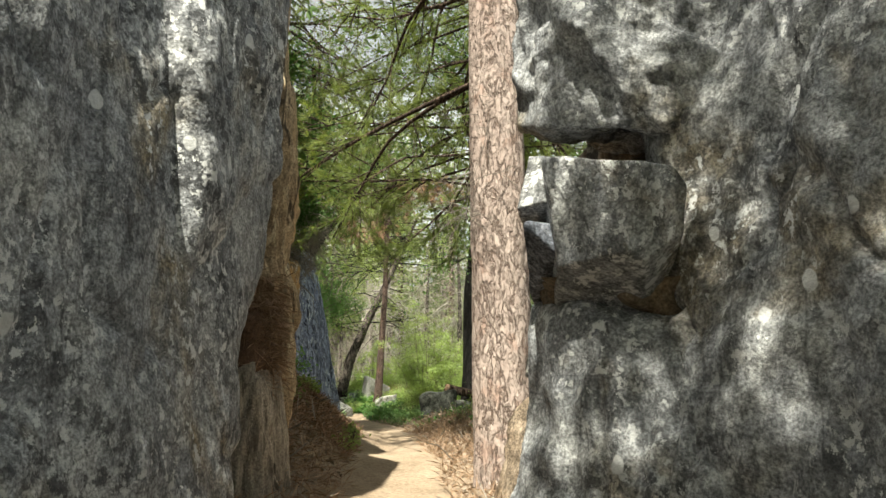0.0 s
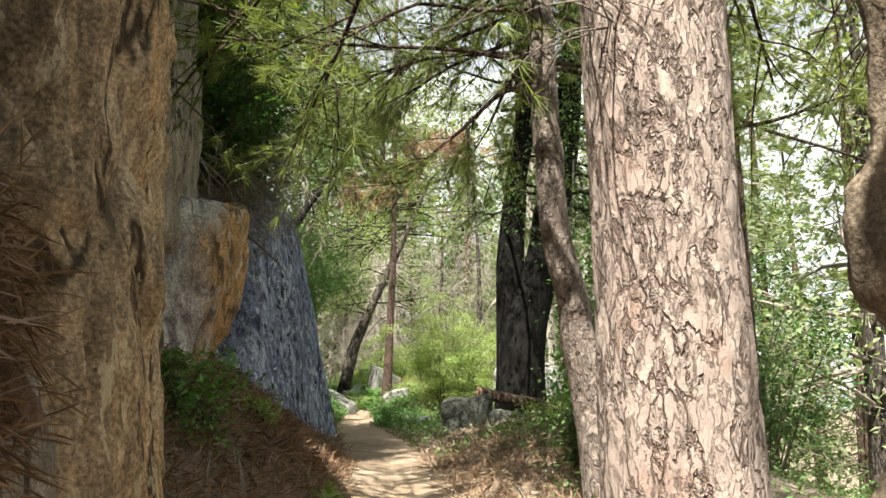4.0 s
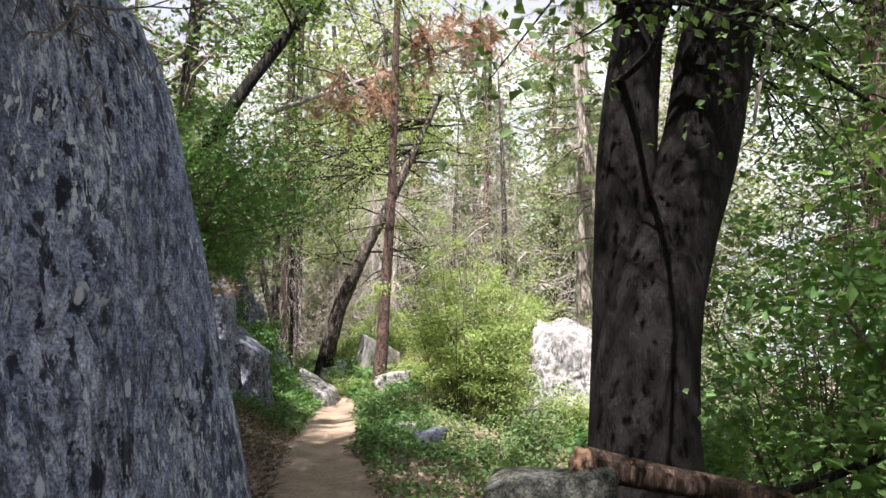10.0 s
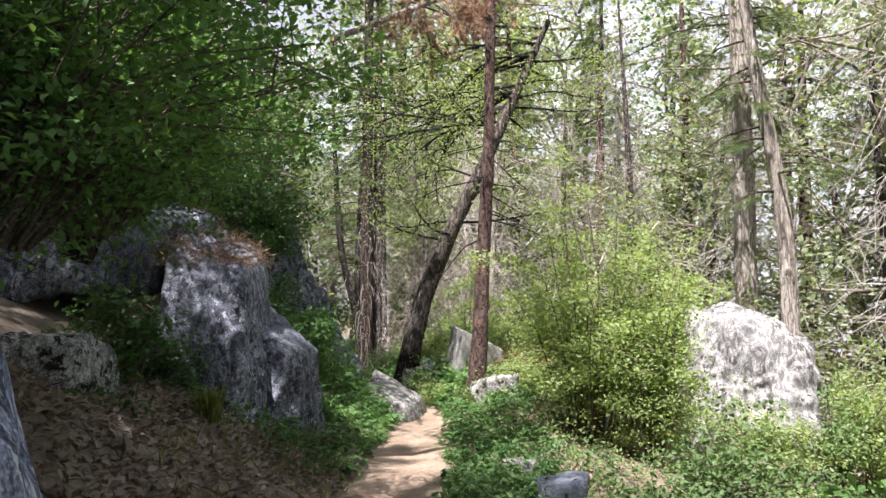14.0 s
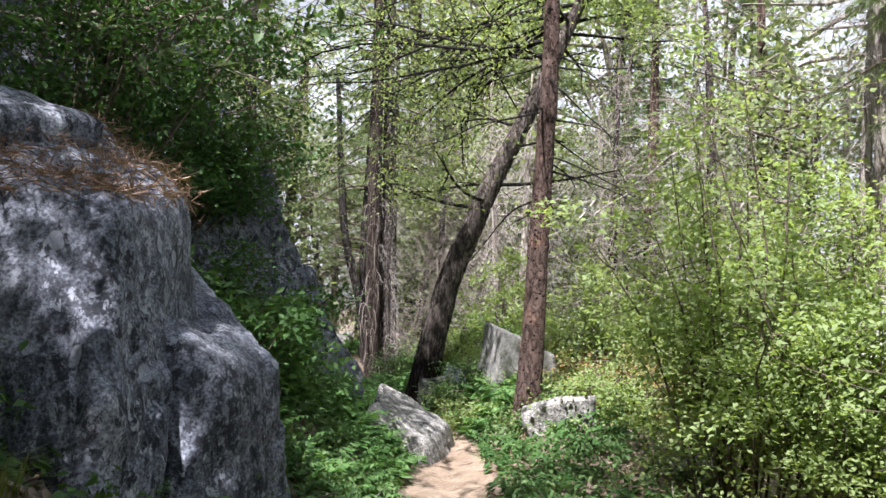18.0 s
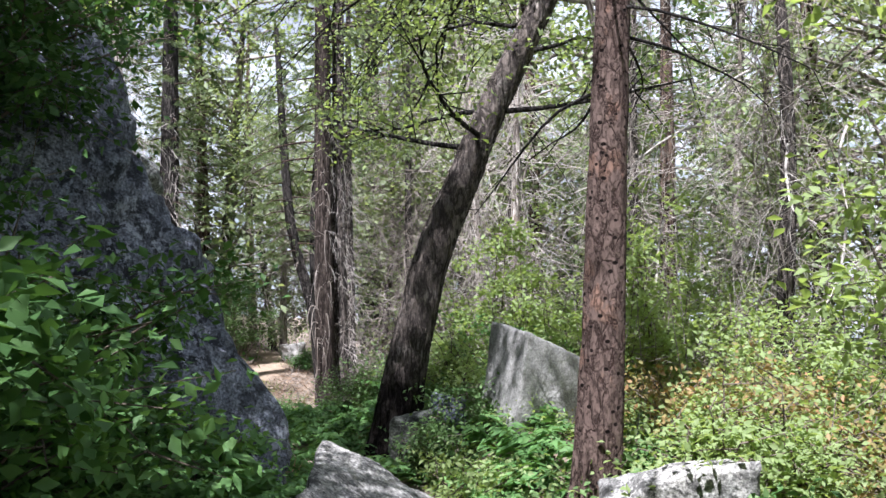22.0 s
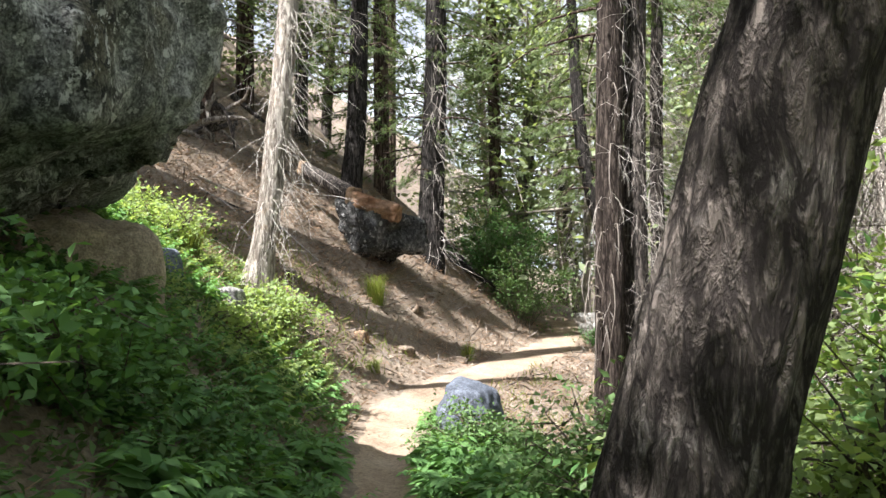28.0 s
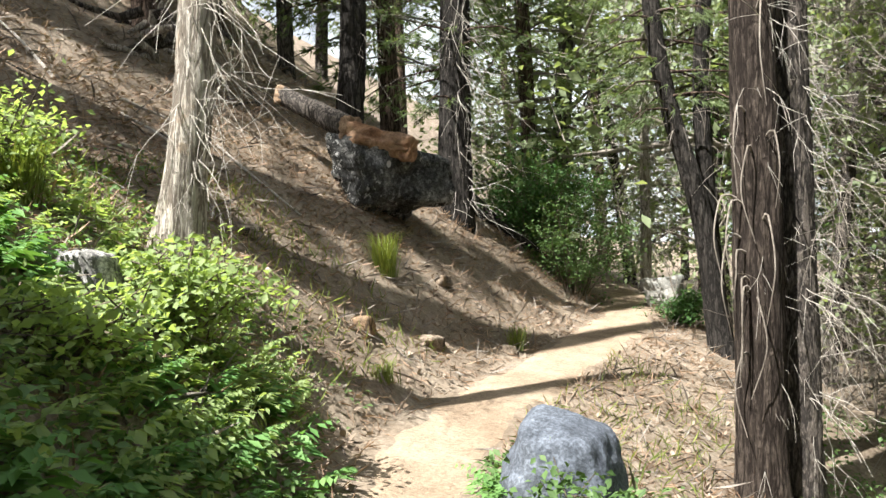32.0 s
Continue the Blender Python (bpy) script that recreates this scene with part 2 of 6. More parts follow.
BROWNROCK = granite("granite_brown", (0.11, 0.088, 0.066), (0.19, 0.15, 0.112), (0.28, 0.235, 0.185), 0.6, (0.24, 0.15, 0.08), 0.6, 0.3, False, 0.7, 0.8)
PALE = granite("granite_smooth_pale", (0.19, 0.194, 0.182), (0.245, 0.247, 0.23), (0.31, 0.308, 0.288), 0.25, None, 0.8, 0.0, True, 0.45)
SLATE = granite("granite_slate", (0.07, 0.081, 0.102), (0.107, 0.122, 0.15), (0.15, 0.169, 0.20), 0.4, None, 0.9, 0.0, False, 0.6)
SMOOTHTAN = granite("granite_smooth_tan", (0.27, 0.225, 0.16), (0.34, 0.285, 0.21), (0.42, 0.36, 0.28), 0.25, None, 0.9, 0.15, False, 0.5)
LICHEN = granite("granite_lichened", (0.025, 0.025, 0.025), (0.055, 0.056, 0.055), (0.24, 0.24, 0.235), 0.9, None, 0.8, 1.0)
WHITE = granite("granite_white", (0.16, 0.16, 0.158), (0.235, 0.232, 0.225), (0.32, 0.315, 0.305), 0.9, None, 0.6, 0.0, True, 0.9, 0.5)
DARKROCK = granite("granite_mossy", (0.03, 0.033, 0.03), (0.06, 0.066, 0.058), (0.115, 0.12, 0.105), 0.7, (0.05, 0.055, 0.03), 0.9, 0.3, False)
BLACKROCK = granite("granite_dark", (0.075, 0.08, 0.075), (0.16, 0.166, 0.157), (0.285, 0.291, 0.28), 1.0, (0.085, 0.08, 0.06), 0.8, 0.9, False)
PINEBARK = bark("bark_pine_pink", (0.18, 0.132, 0.11), (0.34, 0.262, 0.232), (0.50, 0.42, 0.38), 10.0, 0.42, (0.38, 0.265, 0.22), 0.05, 0.3)
FLECKBARK = bark("bark_pine_flecked", (0.19, 0.152, 0.132), (0.215, 0.172, 0.148), (0.40, 0.345, 0.31), 8.0, 0.6, (0.29, 0.22, 0.185), 0.045, 0.5, None, False, 0.9)
REDBARK = bark("bark_pine_red", (0.038, 0.024, 0.02), (0.085, 0.06, 0.05), (0.15, 0.11, 0.093), 11.0, 0.45, (0.215, 0.13, 0.092), 0.03, 0.35, None, True)
CHARBARK = bark("bark_charred", (0.035, 0.03, 0.027), (0.14, 0.118, 0.10), (0.28, 0.243, 0.21), 12.0, 0.3, (0.36, 0.33, 0.295), 0.04, 0.9, (1.35, 0.9))
GREYBARK = bark("bark_grey", (0.03, 0.027, 0.025), (0.10, 0.088, 0.078), (0.24, 0.21, 0.185), 16.0, 0.25, (0.28, 0.26, 0.235), 0.03)
BROWNBARK = bark("bark_brown", (0.03, 0.021, 0.017), (0.11, 0.078, 0.06), (0.25, 0.185, 0.145), 14.0, 0.14, None, 0.035)
DARKBARK = bark("bark_dark", (0.014, 0.013, 0.012), (0.042, 0.038, 0.035), (0.10, 0.091, 0.083), 14.0, 0.2, None, 0.035)
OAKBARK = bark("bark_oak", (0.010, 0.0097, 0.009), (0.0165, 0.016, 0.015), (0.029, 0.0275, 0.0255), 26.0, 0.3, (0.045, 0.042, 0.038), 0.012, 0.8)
CEDARBARK = bark("bark_cedar", (0.018, 0.014, 0.012), (0.07, 0.055, 0.046), (0.155, 0.128, 0.108), 14.0, 0.14, None, 0.035)
DEADBARK = bark("bark_dead", (0.14, 0.12, 0.10), (0.36, 0.325, 0.28), (0.54, 0.505, 0.45), 12.0, 0.15, (0.33, 0.25, 0.18), 0.02, 0.6)
TWIG = earth("twig_grey", (0.16, 0.14, 0.12), (0.26, 0.23, 0.20), (0.38, 0.35, 0.31), 40)
STEM = earth("stem_dark", (0.09, 0.075, 0.055), (0.14, 0.118, 0.09), (0.21, 0.18, 0.145), 40)
HEAP = earth("needle_heap", (0.07, 0.042, 0.028), (0.13, 0.085, 0.06), (0.22, 0.155, 0.115), 34, 0.8)
PALETWIG = earth("twig_bleached", (0.32, 0.29, 0.26), (0.44, 0.41, 0.37), (0.56, 0.53, 0.48), 40)
TWIGBROWN = earth("twig_brown", (0.16, 0.10, 0.06), (0.26, 0.18, 0.12), (0.36, 0.28, 0.20), 40)
ROT = earth("rotten_wood", (0.09, 0.045, 0.028), (0.21, 0.12, 0.07), (0.42, 0.31, 0.22), 9, 0.8)
RUST = earth("needle_rust", (0.22, 0.12, 0.075), (0.32, 0.20, 0.13), (0.42, 0.29, 0.20), 9)
LEAF = leaf_mat("leaf_green", (0.075, 0.14, 0.045), (0.11, 0.19, 0.065), (0.16, 0.25, 0.095))
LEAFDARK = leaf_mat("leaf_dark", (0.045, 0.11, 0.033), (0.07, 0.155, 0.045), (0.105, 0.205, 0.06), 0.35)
LEAFFERN = leaf_mat("leaf_fern", (0.095, 0.21, 0.065), (0.14, 0.285, 0.09), (0.20, 0.35, 0.12), 0.45)
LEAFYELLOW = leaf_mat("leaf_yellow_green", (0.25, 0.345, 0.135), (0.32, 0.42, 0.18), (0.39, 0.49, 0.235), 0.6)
LEAFPALE = leaf_mat("leaf_pale", (0.21, 0.275, 0.145), (0.28, 0.345, 0.195), (0.36, 0.42, 0.26), 0.5)
LEAFRED = leaf_mat("leaf_turning", (0.15, 0.20, 0.06), (0.26, 0.23, 0.09), (0.36, 0.20, 0.10), 0.4)
NEEDLE = leaf_mat("needle_green", (0.135, 0.185, 0.065), (0.195, 0.25, 0.085), (0.27, 0.32, 0.115), 0.5)
FIRNEEDLE = leaf_mat("needle_fir", (0.09, 0.135, 0.06), (0.135, 0.19, 0.085), (0.19, 0.245, 0.11), 0.45)
NEEDLEDEAD = leaf_mat("needle_dead", (0.20, 0.125, 0.08), (0.32, 0.205, 0.135), (0.45, 0.33, 0.235), 0.15)
LITTERLEAF = leaf_mat("leaf_litter", (0.12, 0.085, 0.06), (0.23, 0.175, 0.13), (0.37, 0.31, 0.25), 0.1)
GRASS = leaf_mat("grass_blade", (0.10, 0.15, 0.03), (0.17, 0.22, 0.05), (0.30, 0.32, 0.10), 0.4)
SOIL = earth("soil_duff", (0.13, 0.102, 0.076), (0.205, 0.167, 0.128), (0.30, 0.256, 0.204), 24)
DIRT = earth("path_dirt", (0.205, 0.155, 0.11), (0.295, 0.23, 0.168), (0.395, 0.323, 0.246), 30, 0.5)


def far_mat():
    """Wooded, rocky mountainside; the paling haze is put in as a bluish glow."""
    m, nt, b = material("far_mountain")
    v = coords(nt, (1, 1, 1))
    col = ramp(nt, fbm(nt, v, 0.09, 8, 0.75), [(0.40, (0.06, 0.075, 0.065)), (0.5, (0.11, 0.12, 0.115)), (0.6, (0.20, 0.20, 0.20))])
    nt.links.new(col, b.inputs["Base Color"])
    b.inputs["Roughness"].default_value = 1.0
    # faint self-glow stands in for the haze in between
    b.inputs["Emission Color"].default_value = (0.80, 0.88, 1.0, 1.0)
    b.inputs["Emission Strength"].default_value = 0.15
    return m


FARGREEN = far_mat()


# ---- tools ----
_rng = np.random.RandomState(7)
_perm = _rng.permutation(256)
_perm = np.concatenate([_perm, _perm, _perm])
_grad = _rng.normal(size=(256, 3))
_grad /= np.linalg.norm(_grad, axis=1)[:, None]


def pn(p):
    """Gradient noise at points (n, 3), about -0.6 to 0.6."""
    p = np.asarray(p, float)
    i = np.floor(p).astype(int)
    f = p - i
    u = f * f * f * (f * (f * 6 - 15) + 10)
    i &= 255
    out = 0
    for dx in (0, 1):
        wx = u[:, 0] if dx else 1 - u[:, 0]
        for dy in (0, 1):
            wy = u[:, 1] if dy else 1 - u[:, 1]
            for dz in (0, 1):
                wz = u[:, 2] if dz else 1 - u[:, 2]
                h = _perm[_perm[_perm[(i[:, 0] + dx) & 255] + ((i[:, 1] + dy) & 255)] + ((i[:, 2] + dz) & 255)]
                out = out + wx * wy * wz * (_grad[h] * (f - (dx, dy, dz))).sum(1)
    return out


def fn(p, octaves=4, gain=0.5):
    s, a = 0, 1.0
    p = np.asarray(p, float)
    for _ in range(octaves):
        s = s + a * pn(p)
        p, a = p * 2.03 + 17.3, a * gain
    return s


def mesh(name, verts, faces, mat, smooth=True):
    me = bpy.data.meshes.new(name)
    verts, faces = np.asarray(verts, np.float32), np.asarray(faces, np.int32)
    k = faces.shape[1]
    me.vertices.add(len(verts))
    me.vertices.foreach_set("co", verts.ravel())
    me.loops.add(faces.size)
    me.loops.foreach_set("vertex_index", faces.ravel())
    me.polygons.add(len(faces))
    me.polygons.foreach_set("loop_start", np.arange(0, faces.size, k, dtype=np.int32))
    me.polygons.foreach_set("loop_total", np.full(len(faces), k, np.int32))
    me.materials.append(mat)
    me.update(calc_edges=True)
    if smooth:
        me.polygons.foreach_set("use_smooth", np.ones(len(faces), bool))
    return me


def part(name, me, parent=None, label=""):
    ob = new(name, me)
    if parent:
        ob.parent = parent
    return tagged(ob, label)


def thing(name, label, category, group="", at=(0, 0, 0), kind=""):
    ob = new(name)
    ob.location = at
    ob.empty_display_size = 0.1
    return tagged(ob, label, category, group, kind)


def curve_points(pts, step):
    """A smooth line through the points, in even steps."""
    p = np.asarray(pts, float)
    q = np.vstack([2 * p[0] - p[1], p, 2 * p[-1] - p[-2]])
    out = []
    for k in range(1, len(q) - 2):
        n = max(2, int(np.linalg.norm(q[k + 1] - q[k]) / step))
        t = np.linspace(0, 1, n, endpoint=k == len(q) - 3)[:, None]
        a, b, c, d = q[k - 1], q[k], q[k + 1], q[k + 2]
        out.append(0.5 * (2 * b + (c - a) * t + (2 * a - 5 * b + 4 * c - d) * t**2 + (3 * b - a - 3 * c + d) * t**3))
    return np.vstack(out)


def tube_data(pts, radii, sides=12, step=0.15, rough=0.0, seed=0, furrows=0, flare=0.0, tip=True):
    c = curve_points(pts, step)
    n = len(c)
    arc = np.concatenate([[0], np.cumsum(np.linalg.norm(np.diff(c, axis=0), axis=1))])
    chord = np.concatenate([[0], np.cumsum(np.linalg.norm(np.diff(np.asarray(pts, float), axis=0), axis=1))])
    r = np.interp(arc / max(arc[-1], 1e-6), chord / max(chord[-1], 1e-6), radii)
    tan = np.gradient(c, axis=0)
    tan /= np.linalg.norm(tan, axis=1)[:, None] + 1e-9
    ref = np.array([0, 1, 0.0]) if abs(tan[0][1]) < 0.9 else np.array([1.0, 0, 0])
    side = np.cross(tan, ref)
    side /= np.linalg.norm(side, axis=1)[:, None]
    up = np.cross(side, tan)
    a = np.linspace(0, 2 * np.pi, sides, endpoint=False)
    ca, sa = np.cos(a), np.sin(a)
    rr = np.repeat(r[:, None], sides, 1)
    if rough or furrows:
        q = np.stack([np.repeat(ca[None] * 3, n, 0), np.repeat(sa[None] * 3, n, 0), np.repeat(arc[:, None] * 1.2, sides, 1)], -1).reshape(-1, 3) + seed * 3.1
        d = fn(q * 0.6, 3).reshape(n, sides) * 0.9
        if furrows:
            q2 = np.stack([np.repeat(ca[None] * furrows, n, 0), np.repeat(sa[None] * furrows, n, 0), np.repeat(arc[:, None] * 2.4, sides, 1)], -1).reshape(-1, 3) + seed
            ridge = np.abs(fn(q2, 3)).reshape(n, sides)
            d = d + np.clip(ridge * 3, 0, 0.7) - 0.4
        rr = rr * (1 + rough * d)
    if flare:
        lobes = 1 + 0.35 * np.cos(a * 4 + seed) + 0.2 * np.cos(a * 7 + seed * 2)
        rr = rr * (1 + flare * np.exp(-arc / 0.28)[:, None] * lobes[None])
    v = c[:, None] + rr[..., None] * (ca[None, :, None] * side[:, None] + sa[None, :, None] * up[:, None])
    v = v.reshape(-1, 3)
    i, j = np.meshgrid(np.arange(n - 1), np.arange(sides), indexing="ij")
    f = np.stack([i * sides + j, i * sides + (j + 1) % sides, (i + 1) * sides + (j + 1) % sides, (i + 1) * sides + j], -1).reshape(-1, 4)
    return v, f


def tube(name, pts, radii, mat, parent=None, label="", **kw):
    v, f = tube_data(pts, radii, **kw)
    return part(name, mesh(name, v, f, mat), parent, label)


def join(parts):
    vs, fs, o = [], [], 0
    for v, f in parts:
        vs.append(v)
        fs.append(np.asarray(f) + o)
        o += len(v)
    return np.vstack(vs), np.vstack(fs)


def ball_dirs(n):
    g = np.tan(np.linspace(-np.pi / 4, np.pi / 4, n + 1))
    a, b = np.meshgrid(g, g, indexing="ij")
    one = np.ones_like(a)
    vs, fs, o = [], [], 0
    i, j = np.meshgrid(np.arange(n), np.arange(n), indexing="ij")
    quad = np.stack([i * (n + 1) + j, (i + 1) * (n + 1) + j, (i + 1) * (n + 1) + j + 1, i * (n + 1) + j + 1], -1).reshape(-1, 4)
    for s in (1, -1):
        for ax in range(3):
            p = [None] * 3
            p[ax], p[(ax + 1) % 3], p[(ax + 2) % 3] = one * s, a, b
            vs.append(np.stack(p, -1).reshape(-1, 3))
            fs.append((quad if s > 0 else quad[:, ::-1]) + o)
            o += len(vs[-1])
    v, f = np.vstack(vs), np.vstack(fs)
    v /= np.linalg.norm(v, axis=1)[:, None]
    _, first, inv = np.unique(np.round(v, 5), axis=0, return_index=True, return_inverse=True)
    return v[first], inv.ravel()[f]


_balls = {}


def rock_data(at, planes, n=60, soft=12.0, amp=0.06, scale=1.4, seed=0, crack=0.0, stretch=1.0, ribs=0.0, chips=0.0):
    """A boulder: rounded solid within planes (nx, ny, nz, distance), roughened, with upright ribs and broken ledges."""
    if n not in _balls:
        _balls[n] = ball_dirs(n)
    u, f = _balls[n]
    s = 0
    for nx, ny, nz, h in planes:
        w = np.array((nx, ny, nz), float)
        w /= np.linalg.norm(w)
        s = s + (np.clip(u @ w, 0, None) / h) ** soft
    p = u * (s ** (-1 / soft))[:, None]
    q = p * (1, 1, stretch) * scale + seed * 7.7
    d = fn(q, 5, 0.55) * amp * 2
    if crack:
        g = np.abs(fn(p * (1, 1, 0.35) * 1.1 + seed * 3.3, 3))
        d = d - crack * np.exp(-((g / 0.035) ** 2))
    if ribs:
        g = np.abs(fn(p * (4.2, 4.2, 0.5) + seed * 1.9, 3, 0.6))
        d = d + ribs * (np.clip(g * 2.6, 0, 1) - 0.55)
    if chips:
        g = fn(p * (1.5, 1.5, 0.8) + seed * 5.1, 2) * 4.0 + 8
        k = np.floor(g)
        d = d + chips * (k + np.clip((g - k - 0.72) / 0.28, 0, 1) - 8)
    return p + u * d[:, None] + np.asarray(at), f


def box_planes(sx, sy, sz, seed=0, tilt=0.25, extra=5):
    """Planes of a rough block of that half size, with some corners cut."""
    r = np.random.RandomState(seed)
    out = []
    for ax, s in enumerate((sx, sy, sz)):
        for sg in (1, -1):
            w = r.normal(size=3) * tilt
            w[ax] = sg
            out.append((*w, s * r.uniform(0.9, 1.05)))
    for _ in range(extra):
        w = r.normal(size=3)
        w /= np.linalg.norm(w)
        out.append((*w, float(np.abs(w) @ (sx, sy, sz)) * r.uniform(0.62, 0.8)))
    return out


def rock(name, at, planes, mat, label, group="", **kw):
    v, f = rock_data((0, 0, 0), planes, **kw)
    ob = new(name, mesh(name, v, f, mat))
    ob.location = at
    return tagged(ob, label, "rock" if "boulder" not in name else "boulder", group)


def unit(v):
    return v / (np.linalg.norm(v, axis=-1, keepdims=True) + 1e-9)


def leaves_data(at, size, rs, width=0.55, up=0.6, droop=0.0, fold=0.25, aim=None):
    """Folded leaves at points: two triangles each, of varied size and turn."""
    at = np.asarray(at)
    n = len(at)
    d = unit(rs.normal(size=(n, 3)) * (1, 1, 0.6) + (0, 0, -droop)) if aim is None else unit(aim + rs.normal(size=(n, 3)) * 0.45)
    nrm = unit(rs.normal(size=(n, 3)) + (0, 0, up * 2))
    s = unit(np.cross(d, nrm))
    nn = np.cross(s, d)
    ln = size * rs.uniform(0.6, 1.35, n)[:, None]
    w = ln * width * 0.5
    a, tip = at, at + d * ln
    m = at + d * ln * 0.5
    v = np.stack([a, m + s * w + nn * w * fold, tip - nn * ln * 0.1, m - s * w + nn * w * fold], 1).reshape(-1, 3)
    k = np.arange(n)[:, None] * 4
    return v, np.vstack([k + (0, 1, 2), k + (0, 2, 3)])


def tufts_data(at, aim, rs, count=26, length=0.17, width=0.0035, spread=0.9):
    """Needle tufts: thin blades spreading from each point about its aim."""
    at, aim = np.repeat(at, count, 0), np.repeat(unit(np.asarray(aim)), count, 0)
    n = len(at)
    d = unit(aim + rs.normal(size=(n, 3)) * spread * 0.55)
    s = unit(np.cross(d, rs.normal(size=(n, 3))))
    ln = length * rs.uniform(0.65, 1.15, n)[:, None]
    b = at + d * ln * 0.04
    v = np.stack([b - s * width, b + s * width, b + d * ln + rs.normal(size=(n, 3)) * 0.012 * length / 0.17], 1).reshape(-1, 3)
    return v, np.arange(3 * n).reshape(-1, 3)


# ---- the lie of the land ----
LINE_Y = [-12, 0, 4, 8, 12, 16, 20, 24, 26, 28, 31, 33, 35.4, 37, 40, 43, 47, 60, 90]
LINE_X = [-0.3, 0.1, 0.25, 0.45, 0.55, 0.4, 0.15, 0.15, 0.15, -0.2, -1.75, -2.9, -4.05, -4.3, -4.3, -4.35, -5.2, -11, -22]
LINE_Z = [0.0, 0.1, 0.32, 0.58, 0.57, 0.40, 0.27, 0.12, 0.06, 0.02, -0.04, -0.1, -0.15, -0.17, -0.16, -0.1, 0.0, 0.4, 1.5]
SIDE_D = [-60, -14, -7, -4, -2.6, -1.7, -1.0, -0.5, 0, 0.5, 1.0, 1.8, 3.0, 5.0, 9.0, 20, 60]
SIDE_Y = [0, 6, 10, 14, 18, 21, 26, 30, 34, 38, 44, 60]
SIDE_CLEFT = [
    [38, 6.08, 2.5, 1.2, 0.8, 0.5, 0.2, 0.03, 0, 0.03, 0.1, 0.2, 0.2, 0, -0.8, -4, -9],
    [38, 6.75, 2.9, 1.6, 1.1, 0.7, 0.35, 0.08, 0, 0.02, 0.1, 0.2, 0.1, -0.3, -1.4, -5, -10],
    [38, 7.43, 3.4, 2.3, 1.75, 1.2, 0.65, 0.12, 0, 0.02, 0.05, 0.1, 0, -0.5, -1.8, -6, -11],
    [38, 8.1, 3.4, 2.2, 1.5, 0.9, 0.35, 0.05, 0, 0.05, 0.25, 0.45, 0.4, -0.3, -1.8, -6, -11],
]
SIDE_ROCKS = [
    [38, 8.1, 3.3, 2, 1.3, 0.8, 0.3, 0.05, 0, 0.04, 0.1, 0, -0.4, -1, -2.2, -6, -11],
    [38, 8.1, 3.2, 1.9, 1.2, 0.75, 0.3, 0.05, 0, 0.02, -0.02, -0.25, -0.7, -1.2, -2.4, -6, -11],
    [38, 8.1, 3.5, 2.2, 1.5, 0.92, 0.38, 0.07, 0, 0.12, 0.35, 0.38, 0.1, -0.5, -1.6, -5, -10],
    [38, 8.37, 3.8, 2.45, 1.7, 1.1, 0.5, 0.08, 0, 0.12, 0.66, 0.68, 0.15, -0.7, -1.8, -5, -10],
]
SIDE_SLOPE = [
    [38, 11.5, 5.1, 3.05, 2.15, 1.45, 0.65, 0.1, 0, 0, -0.1, -0.4, -0.9, -1.5, -2.4, -5, -10],
    [38, 11.5, 5.2, 2.8, 1.75, 1, 0.35, 0.05, 0, -0.02, -0.2, -0.6, -1.1, -1.7, -2.6, -5, -10],
    [38, 11.5, 5.2, 2.8, 1.7, 0.95, 0.3, 0.05, 0, -0.02, -0.15, -0.5, -1, -1.5, -2.4, -5, -10],
    [38, 10.99, 4.5, 2.5, 1.5, 0.8, 0.25, 0.05, 0, 0, -0.1, -0.3, -0.6, -1, -1.6, -3, -6],
]
SIDE = SIDE_CLEFT + SIDE_ROCKS + SIDE_SLOPE


def line_x(y):
    return np.interp(y, LINE_Y, LINE_X)


def ground(x, y, fine=True):
    """Height of the ground."""
    x, y = np.atleast_1d(np.asarray(x, float)), np.atleast_1d(np.asarray(y, float))
    lean = np.interp(y, [26, 29, 34, 36.5], [1.0, 0.86, 0.86, 1.0])
    d = (x - line_x(y)) * lean
    table = np.array(SIDE)
    cols = np.stack([np.interp(y, SIDE_Y, table[:, k]) for k in range(len(SIDE_D))], -1)
    k = np.clip(np.searchsorted(SIDE_D, d) - 1, 0, len(SIDE_D) - 2)
    d0, d1 = np.take(SIDE_D, k), np.take(SIDE_D, k + 1)
    t = np.clip((d - d0) / (d1 - d0), 0, 1)
    rows = np.arange(len(d))
    z = cols[rows, k] * (1 - t) + cols[rows, k + 1] * t + np.interp(y, LINE_Y, LINE_Z)
    if fine:
        rough = np.clip((np.abs(d) - 0.25) / 0.8, 0.12, 1)
        q = np.stack([x, y, x * 0], -1)
        z = z + rough * (0.10 * fn(q * 0.7, 3) + 0.035 * fn(q * 3.1, 3)) + 0.012 * fn(q * 6, 2)
    return z


def gz(x, y):
    return float(ground(x, y)[0])


